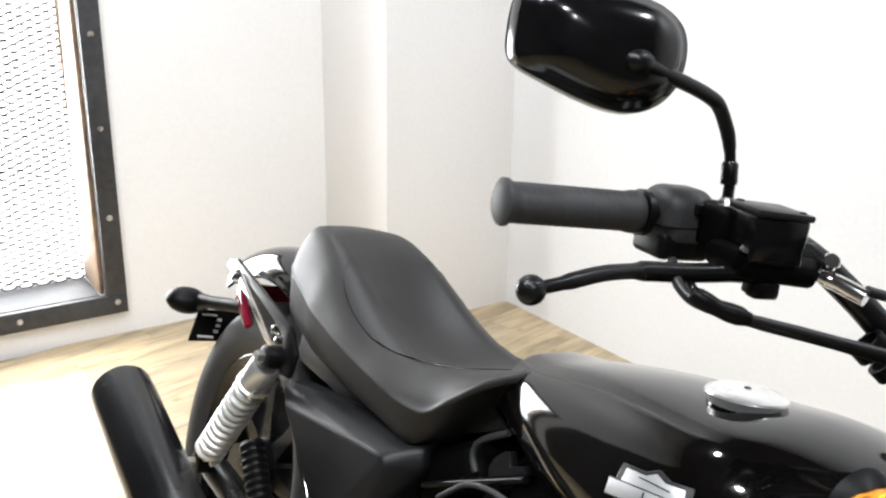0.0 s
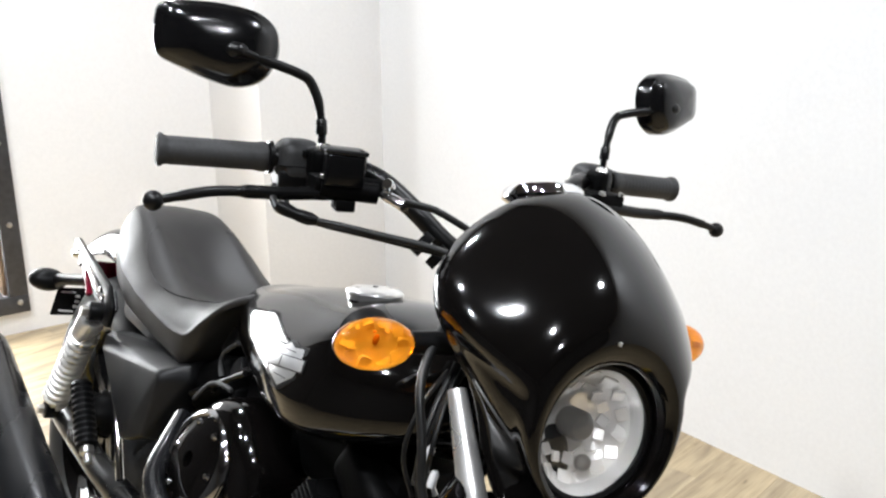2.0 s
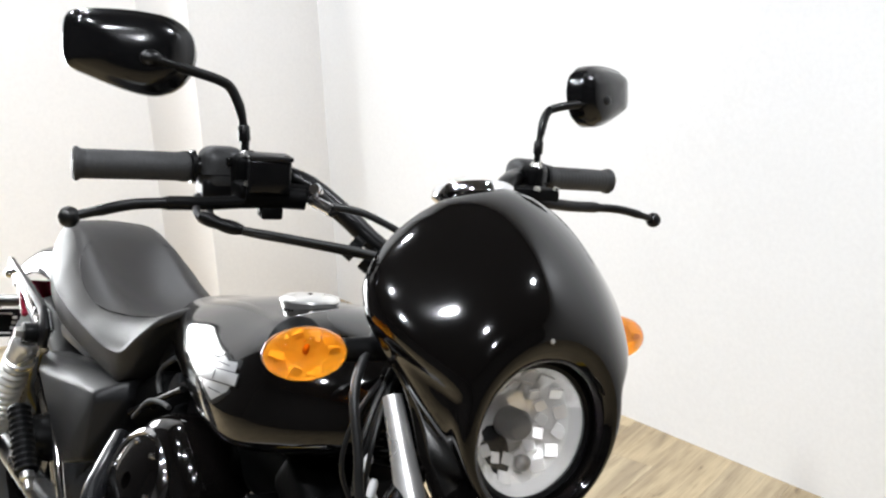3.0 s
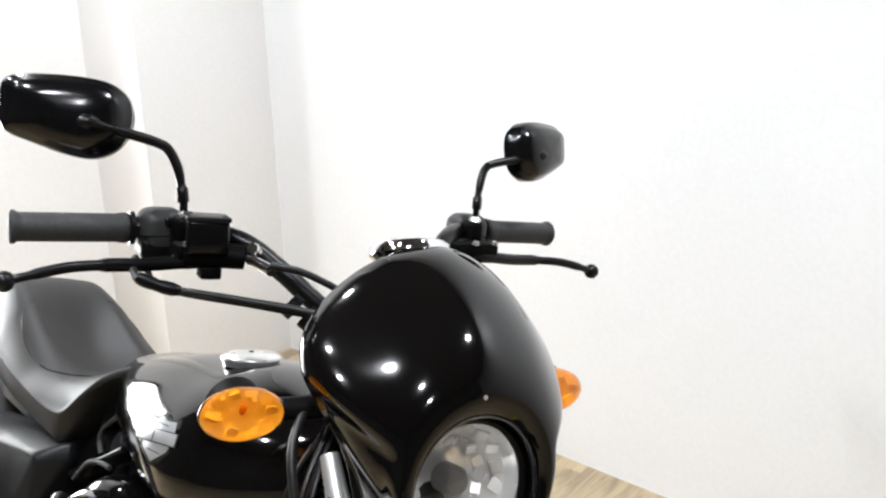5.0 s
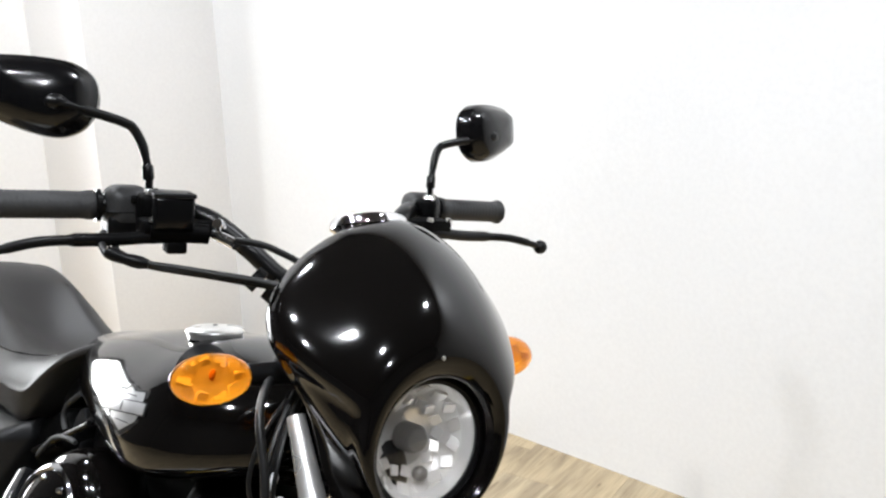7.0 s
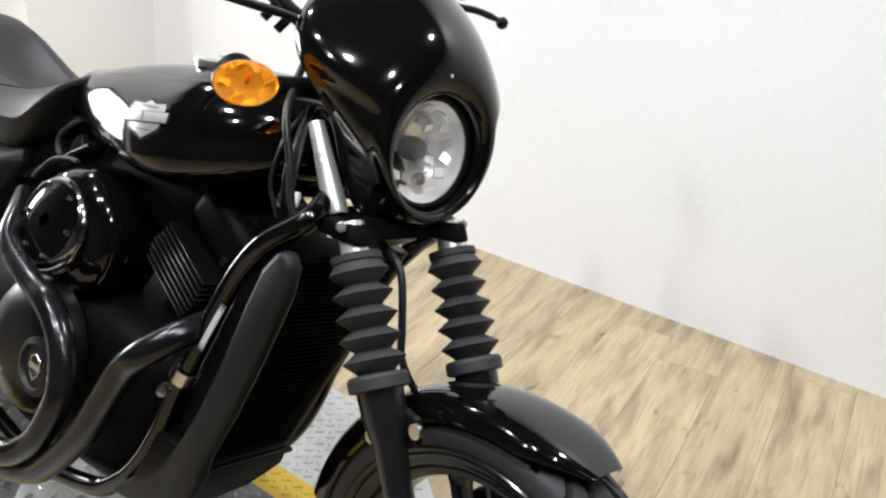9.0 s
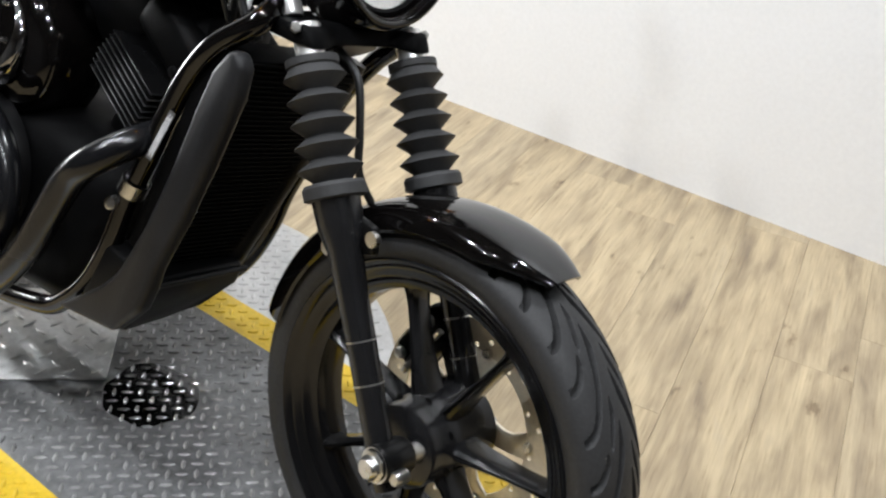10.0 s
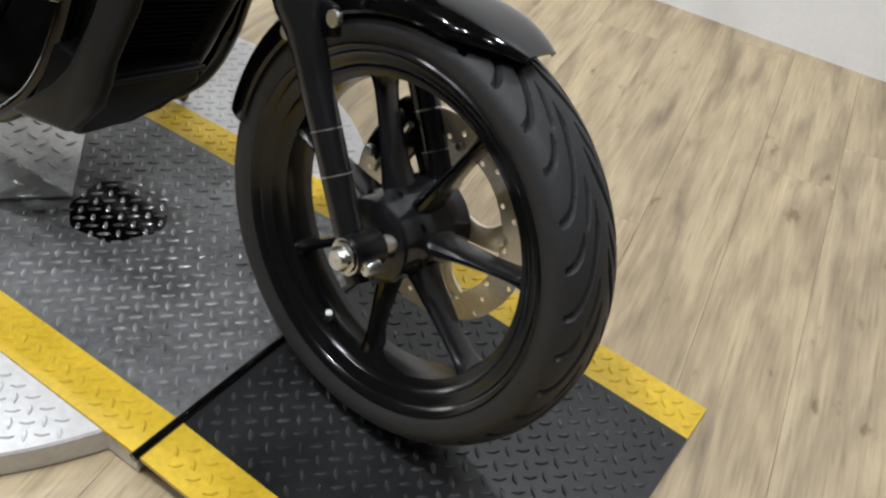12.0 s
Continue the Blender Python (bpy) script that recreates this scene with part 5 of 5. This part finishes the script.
    body = bp("rear_turn_signal", ball(c, (0.034, 0.040, 0.0255), n=24), PLASTIC, None, "black rear turn signal on a stalk")
    bp("stalk", tube([c + V(0.02, -s * 0.02, 0.004), V(-1.75, s * 0.100, 0.520), V(-1.63, s * 0.076, 0.552)], [0.018, 0.0125, 0.0125], 14), PLASTIC, body)
bp("tail_light", slab([V(-1.66, -0.078, 0.59), V(-1.69, -0.072, 0.53), V(-1.70, 0.072, 0.53), V(-1.67, 0.078, 0.59)], (-0.025, 0, -0.01), 0.006), REDLENS, None, "red tail light lens")
pl = bp("plate_holder", slab([V(-1.80, -0.104, 0.422), V(-1.80, -0.096, 0.488), V(-1.80, 0.064, 0.496), V(-1.80, 0.072, 0.432)], (-0.006, 0, 0), 0.003), PLASTIC, None, "black number plate holder, light through its slots painted as pale bars")
# Pale bars paint the light that comes through slots in the holder.
for y0, y1, z in ((-0.088, -0.058, 0.4795), (-0.056, -0.047, 0.471), (-0.056, -0.047, 0.459), (-0.058, -0.049, 0.447), (-0.088, -0.056, 0.4350)):
    bp("plate_bar", block((-1.7985, (y0 + y1) / 2, z), (0.003, y1 - y0, 0.006 if y1 - y0 < 0.02 else 0.0035)), WHITEPRINT, pl)
bp("plate_arm", tube(smooth_path([V(-1.803, 0.02, 0.48), V(-1.76, 0.02, 0.53), V(-1.70, 0.0, 0.56)], 4), 0.010, 10), PLASTIC, pl)

# ---- engine ----
engine = bp("engine", smooth_loft([ring_of(-0.50, 0.40, 0.09, 0.20, 0.30, 20, power=4), ring_of(-0.56, 0.44, 0.13, 0.17, 0.30, 20, power=4), ring_of(-0.80, 0.46, 0.15, 0.16, 0.31, 20, power=4), ring_of(-1.00, 0.44, 0.13, 0.18, 0.30, 20, power=4), ring_of(-1.06, 0.40, 0.10, 0.2, 0.30, 20, power=4)], 3), CAST, None, "black V-twin engine crankcase")
for ang, base in ((31, V(-0.556, 0, 0.505)), (-30, V(-0.90, 0, 0.47))):
    cm = Matrix.Translation(base) @ pose(0, 0, 0, 0, ang, 0)
    bp("cylinder", lathe([(0, -0.12), (0.052, -0.12), (0.052, 0.075), (0, 0.075)], cm @ V(0, 0, 0), cm.to_3x3() @ V(0, 0, 1), 32), CAST, engine, "black finned cylinder")
    for k in range(8):
        bp("cooling_fin", block((0, 0, 0.0095 * k), (0.122 - 0.003 * abs(k - 3), 0.215, 0.0030), 0.0014, m=cm, segments=1), SATIN, engine)
    bp("cylinder_head", block((0, 0, 0.115), (0.130, 0.17, 0.07), 0.020, m=cm, segments=3), CAST, engine)
    bp("head_bolt", lathe([(0, 0.006), (0.006, 0.005), (0.008, 0)], cm @ V(0.045, -0.086, 0.10), (0, -1, 0), 12), SATIN, engine)
bp("clutch_cover", lathe([(0, 0.050), (0.05, 0.048), (0.088, 0.040), (0.102, 0.024), (0.106, 0.0), (0, 0.0)], V(-0.745, -0.142, 0.345), (0, -1, 0), 48), SATIN, engine, "satin black round engine cover")
ring = bp("cover_badge", lathe([(0, 0.004), (0.030, 0.004), (0.033, 0.009), (0.042, 0.006), (0.043, -0.004), (0, -0.004)], V(-0.684, -0.188, 0.340), (0, -1, 0), 36), SATINGREY, engine)
mark = [(0.0, 0.019), (0.012, 0.012), (0.010, -0.010), (0.0, -0.020), (-0.010, -0.010), (-0.012, 0.012)]
bp("badge_mark", tube([V(-0.684 + a, -0.1935, 0.340 + b) for a, b in mark + mark[:1]], 0.0011, 6), ALLOY, ring)
bp("badge_bar", slab([V(-0.684 + a, -0.1925, 0.340 + b) for a, b in ((-0.015, 0.004), (0.015, 0.004), (0.015, -0.004), (-0.015, -0.004))], (0, -0.0015, 0)), ALLOY, ring)
bp("timing_cover", lathe([(0, 0.045), (0.05, 0.042), (0.07, 0.030), (0.075, 0.0), (0, 0)], V(-0.90, -0.135, 0.30), (0, -1, 0), 40), SATIN, engine)
# air cleaner
AC = V(-0.768, -0.100, 0.511)
ac = bp("air_cleaner", lathe([(0, -0.06), (0.092, -0.06), (0.100, -0.05), (0.101, 0.015), (0.094, 0.034), (0.080, 0.044), (0, 0.048)], AC + V(0.016, 0, 0.006), (0, -1, 0), 56), GLOSS, None, "round air cleaner with a chrome cover")
ACN = V(0.05, -0.955, 0.28).normalized()
bp("chrome_cover", lathe([(0.060, 0.0670), (0.0635, 0.0690), (0.069, 0.0665), (0.0735, 0.0600), (0.0760, 0.050), (0.0760, 0.042), (0.060, 0.042)], AC, ACN, 64, closed=True), DARKMIRRORCHROME, ac, "chrome rim ring")
bp("cover_dish", lathe([(0.0, 0.060), (0.010, 0.060), (0.011, 0.0745), (0.030, 0.0728), (0.046, 0.0700), (0.057, 0.0668), (0.0605, 0.0660), (0.0605, 0.044), (0.0, 0.044)], AC, ACN, 64), GLOSS, ac, "glossy black domed cover")
bp("centre_recess", lathe([(0.0, 0.0615), (0.0095, 0.0615), (0.0095, 0.0600), (0, 0.0600)], AC, ACN, 24), CAST, ac)
for k in range(6):
    a = 2 * math.pi * k / 6 + 0.5
    bp("cover_bolt", lathe([(0, 0.005), (0.0034, 0.0045), (0.0050, 0)], frame_of(AC, ACN) @ V(0.052 * math.cos(a), 0.052 * math.sin(a), 0.0680), ACN, 12), CHROME, ac)

# under the seat and the tank
inlet = bp("inlet_cover", slab([V(-0.967, -0.080, 0.557), V(-0.954, -0.080, 0.577), V(-0.951, -0.080, 0.592), V(-0.924, -0.080, 0.608), V(-0.915, -0.080, 0.583)], (0, 0.012, 0), 0.003), SATINGREY, None, "black moulded inlet cover")
bp("inlet_cover_front", slab([V(-0.881, -0.080, 0.602), V(-0.885, -0.080, 0.614), V(-0.880, -0.080, 0.628), V(-0.868, -0.080, 0.641), V(-0.857, -0.080, 0.646), V(-0.851, -0.080, 0.631), V(-0.832, -0.080, 0.641), V(-0.823, -0.080, 0.635)], (0, 0.012, 0), 0.002), SATINGREY, inlet)
bp("frame_gusset", slab([V(-0.953, -0.070, 0.623), V(-0.952, -0.070, 0.632), V(-0.922, -0.070, 0.674), V(-0.885, -0.070, 0.659)], (0, 0.008, 0), 0.002), SATINGREY)
bp("breather_hose", tube(smooth_path([V(-0.897, -0.085, 0.601), V(-0.907, -0.085, 0.611), V(-0.910, -0.085, 0.623), V(-0.904, -0.085, 0.636), V(-0.889, -0.085, 0.648), V(-0.862, -0.085, 0.666)], 6), 0.0042, 10), GRIP, None, "black rubber breather hose")
bp("looped_cable", tube(smooth_path([V(-0.920, -0.110, 0.558), V(-0.899, -0.110, 0.578), V(-0.878, -0.110, 0.596), V(-0.854, -0.110, 0.606), V(-0.825, -0.110, 0.612), V(-0.805, -0.110, 0.613)], 6), 0.0036, 10), GRIP)
bp("inlet_rail", tube([V(-0.971, -0.095, 0.547), V(-0.805, -0.095, 0.639)], 0.0045, 10), SATIN, inlet)

# ---- exhaust ----
bp("rear_header", tube(smooth_path([(-0.90, -0.13, 0.535), (-0.85, -0.165, 0.516), (-0.805, -0.195, 0.488), (-0.734, -0.200, 0.460), (-0.654, -0.203, 0.439), (-0.604, -0.207, 0.402), (-0.586, -0.210, 0.352), (-0.592, -0.212, 0.312), (-0.625, -0.215, 0.252), (-0.70, -0.225, 0.212), (-0.90, -0.24, 0.205)], 6), [0.0150] * 16 + [0.0165] * 6 + [0.0195] * 39, 20), EXHAUST, None, "satin black exhaust header pipe")
bp("front_header", tube(smooth_path([(-0.425, -0.10, 0.505), (-0.420, -0.160, 0.492), (-0.442, -0.197, 0.461), (-0.475, -0.20, 0.425), (-0.505, -0.20, 0.368), (-0.536, -0.20, 0.308), (-0.586, -0.20, 0.245), (-0.64, -0.20, 0.203), (-0.76, -0.21, 0.175), (-0.95, -0.235, 0.18)], 6), 0.0195, 20), EXHAUST, None, "satin black exhaust header pipe")
muf = bp("muffler", lathe([(0, 0), (0.03, 0), (0.044, 0.03), (0.050, 0.07), (0.052, 0.2), (0.052, 0.66), (0.050, 0.70), (0.040, 0.702), (0.039, 0.66), (0, 0.66)], V(-0.955, -0.235, 0.235), V(-0.680, -0.028, 0.147), 36), EXHAUST, None, "long matt black exhaust silencer")
bp("muffler_rivet", lathe([(0, 0.004), (0.004, 0.003), (0.005, 0)], V(-1.590, -0.298, 0.380), (-0.1, -0.9, 0.4), 10), ALLOY, muf)

# ---- frame and radiator ----
for s in (-1, 1):
    bp("frame_downtube", tube(smooth_path([(-0.33, s * 0.06, 0.72), (-0.297, s * 0.12, 0.680), (-0.340, s * 0.14, 0.636), (-0.375, s * 0.14, 0.587), (-0.399, s * 0.14, 0.528), (-0.418, s * 0.14, 0.468), (-0.440, s * 0.14, 0.405), (-0.454, s * 0.14, 0.346), (-0.478, s * 0.14, 0.287), (-0.516, s * 0.14, 0.238), (-0.58, s * 0.14, 0.198), (-0.75, s * 0.14, 0.17), (-1.02, s * 0.13, 0.20)], 6), 0.0140, 16), GLOSS, None, "glossy black frame tube")
label_at = frame_of(V(-0.3855, -0.1545, 0.512), (0.12, -0.98, 0.10), (0.26, 0, 0.96))
decal = bp("warning_label", block((0, 0, 0), (0.066, 0.0095, 0.0008), m=label_at), SHIELD, None, "grey printed label along the frame tube")
for k in range(4):
    bp("label_line", block((0.0, -0.0032 + 0.0021 * k, 0.0006), (0.058 - 0.009 * (k % 2), 0.0009, 0.0005), m=label_at), WHITEPRINT, decal)
bp("radiator_cover", slab([V(x, -0.175, z) for x, z in ((-0.258, 0.632), (-0.272, 0.647), (-0.285, 0.643), (-0.304, 0.616), (-0.318, 0.567), (-0.336, 0.490), (-0.362, 0.406), (-0.393, 0.336), (-0.418, 0.306), (-0.498, 0.240), (-0.382, 0.258), (-0.342, 0.305), (-0.333, 0.335), (-0.330, 0.361), (-0.304, 0.432), (-0.280, 0.513), (-0.259, 0.596))], (0, 0.024, 0), 0.008, 3), SATINGREY, None, "satin black radiator side cover")
bp("radiator_tank", tube([V(-0.318, 0.066, 0.640), V(-0.345, 0.044, 0.52), V(-0.386, -0.002, 0.340)], 0.021, 14), PLASTIC, None, "black radiator side tank")
rad = bp("radiator", slab([V(-0.300, -0.140, 0.630), V(-0.300, 0.064, 0.630), V(-0.376, -0.002, 0.345), V(-0.376, -0.140, 0.345)], (-0.05, 0, 0.012), 0.004), CAST, None, "black radiator core with fine fins")
for k in range(44):
    f = (k + 0.5) / 44
    x, z = -0.300 - 0.076 * f, 0.630 - 0.285 * f
    bp("radiator_fin", block((x + 0.002, -0.038 - 0.032 * f, z), (0.006, 0.200 - 0.064 * f, 0.0018)), CAST, rad)
shroud = bp("lower_shroud", slab([V(-0.352, -0.152, 0.338), V(-0.352, -0.004, 0.346), V(-0.362, 0.004, 0.310), V(-0.392, -0.024, 0.262), V(-0.420, -0.056, 0.241), V(-0.420, -0.130, 0.232), V(-0.378, -0.152, 0.254)], (-0.10, 0, 0.01), 0.008, 3), PLASTIC, None, "black plastic lower radiator shroud")
bp("shroud_lip", tube([V(-0.350, -0.150, 0.331), V(-0.350, -0.004, 0.339)], 0.004, 10), SATINGREY, shroud)
bp("frame_spine", tube(smooth_path([(-0.36, 0, 0.72), (-0.60, 0, 0.66), (-0.90, 0, 0.60), (-1.25, 0, 0.56)], 4), 0.03, 14), SATIN)
# Added black block standing for the dark void between tank and engine.
bp("engine_shroud", block((-0.66, 0, 0.60), (0.42, 0.12, 0.10), 0.02), PLASTIC)
bp("battery_box", block((-1.00, 0.01, 0.49), (0.24, 0.16, 0.20), 0.02), PLASTIC)
bp("tail_frame", block((-1.25, 0, 0.575), (0.32, 0.16, 0.07), 0.02), PLASTIC)
bp("steering_head", tube([(-0.27, 0, 0.66), (-0.40, 0, 0.88)], 0.032, 18), SATIN)
bp("brake_hose", tube(smooth_path([(-0.275, -0.02, 0.668), (-0.254, -0.02, 0.660), (-0.230, -0.02, 0.650), (-0.213, -0.02, 0.630), (-0.197, -0.02, 0.576), (-0.190, -0.016, 0.535), (-0.175, 0.01, 0.49), (-0.16, 0.05, 0.44)], 6), 0.005, 10), CABLE, None, "", FRONT)
bp("fork_cable", tube(smooth_path([(-0.42, -0.06, 0.86), (-0.365, -0.115, 0.80), (-0.335, -0.12, 0.74), (-0.32, -0.118, 0.69), (-0.30, -0.105, 0.66)], 6), 0.0050, 10), CABLE, None, "", FRONT)
boot = bp("hose_boot", lathe([(0, 0)] + [(0.0175 + 0.003 * (k % 2), 0.006 * k) for k in range(22)] + [(0, 0.13)], V(-1.335, -0.150, 0.428), V(0.72, 0.0, -0.60), 18), PLASTIC, None, "ribbed black rubber boot")
bp("boot_fitting", lathe([(0, 0), (0.012, 0.0), (0.012, 0.012), (0.007, 0.014), (0.007, 0.03), (0, 0.03)], V(-1.236, -0.150, 0.345), V(0.72, 0, -0.60), 10), ALLOY, boot)
bp("side_tube", tube(smooth_path([V(-1.285, -0.122, 0.520), V(-1.236, -0.125, 0.472), V(-1.178, -0.127, 0.424), V(-1.10, -0.13, 0.345)], 5), 0.007, 10), CHROME, None, "bright frame tube")
for k, (y0, c) in enumerate(((-0.055, CABLE), (-0.062, CABLE), (-0.048, CABLE), (-0.070, CABLE), (-0.040, SILVERBADGE))):
    bp("wire", tube(smooth_path([V(-0.40, y0, 0.80 - 0.004 * k), V(-0.375 - 0.006 * k, y0 - 0.03, 0.75), V(-0.365 - 0.008 * k, y0 - 0.04, 0.70), V(-0.385, y0 - 0.02, 0.655)], 5), 0.0028 + 0.0007 * (k % 3), 8), c)
for k, (px, py, pz) in enumerate(((-0.372, -0.094, 0.700), (-0.362, -0.088, 0.676), (-0.384, -0.090, 0.668))):
    bp("wire_connector", lathe([(0, 0), (0.0042, 0), (0.0048, 0.003), (0.0048, 0.014), (0.003, 0.018), (0, 0.018)], V(px, py, pz), (0.2 - 0.2 * k, 0.1, 1), 10), WHITEPRINT if k < 2 else ALLOY)
bp("pipe_clamp", lathe([(0.0158, -0.010), (0.0185, -0.010), (0.0185, 0.010), (0.0158, 0.010)], V(-0.432, -0.14, 0.430), V(-0.03, 0, -0.08), 18, closed=True), ALLOY)
bp("tube_bolt", lathe([(0, 0.012), (0.008, 0.010), (0.010, 0.0)], V(-0.448, -0.152, 0.402), (0.3, -0.9, 0.1), 12), ALLOY)
bp("side_stand", tube([(-0.80, 0.14, 0.20), (-0.72, 0.33, 0.11)], 0.012, 12), SATIN, None, "black side stand")

# ---- floor planks ----
PW, PL_ = 0.152, 1.22
PLANK_TURN = 10.7
PIVOT = pose(-0.3, 0.2, FLOOR - 0.010, 0, 0, PLANK_TURN)


def plank_shape(a, b):
    g, t, c = 0.0002, 0.010, 0.0005
    vs = [(g, g, 0), (a, g, 0), (a, b, 0), (g, b, 0), (g, g, t - c), (a, g, t - c), (a, b, t - c), (g, b, t - c), (g + c, g + c, t), (a - c, g + c, t), (a - c, b - c, t), (g + c, b - c, t)]
    fs = [(8, 9, 10, 11)] + [(i, (i + 1) % 4, 4 + (i + 1) % 4, 4 + i) for i in range(4)] + [(4 + i, 4 + (i + 1) % 4, 8 + (i + 1) % 4, 8 + i) for i in range(4)]
    return vs, fs


random.seed(5)
whole_v, plank_faces = plank_shape(PW - 0.0002, PL_ - 0.0002)
plank_mesh = bpy.data.meshes.new("plank")
plank_mesh.from_pydata(whole_v, [], plank_faces)
plank_mesh.materials.append(PLANK)
rest_v, rest_f = [], []
ST, CT = math.sin(radians(PLANK_TURN)), math.cos(radians(PLANK_TURN))
for i in range(-30, 42):
    start = random.uniform(-PL_, 0)
    top = (1.50 + 0.02 * i * PW - 0.2 - ST * i * PW) / CT
    low = (ROOM_S - 0.05 - 0.2 - ST * i * PW) / CT
    for j in range(-5, 4):
        lx, a, b = i * PW, max(low, start + j * PL_), min(top, start + (j + 1) * PL_)
        if b - a < 0.03:
            continue
        mid = PIVOT @ V(lx + PW / 2, (a + b) / 2, 0)
        if not -3.15 < mid.x < 3.62:
            continue
        full = b - a > PL_ - 0.001
        shape = whole_v if full else plank_shape(PW - 0.0002, b - a - 0.0002)[0]
        if (mid - V(-0.4, 0.3, 0)).length < 2.7:
            mesh = plank_mesh
            if not full:
                mesh = bpy.data.meshes.new("plank")
                mesh.from_pydata(shape, [], plank_faces)
                mesh.materials.append(PLANK)
            ob = new("plank", mesh)
            ob.matrix_world = PIVOT @ pose(lx, a, 0)
            ob.parent = floor
        else:
            k = len(rest_v)
            rest_v += [PIVOT @ V(lx + p[0], a + p[1], p[2]) for p in shape]
            rest_f += [tuple(k + q for q in f) for f in plank_faces]
tagged(raw("far_planks", rest_v, rest_f, PLANK, floor), kind="stuff")
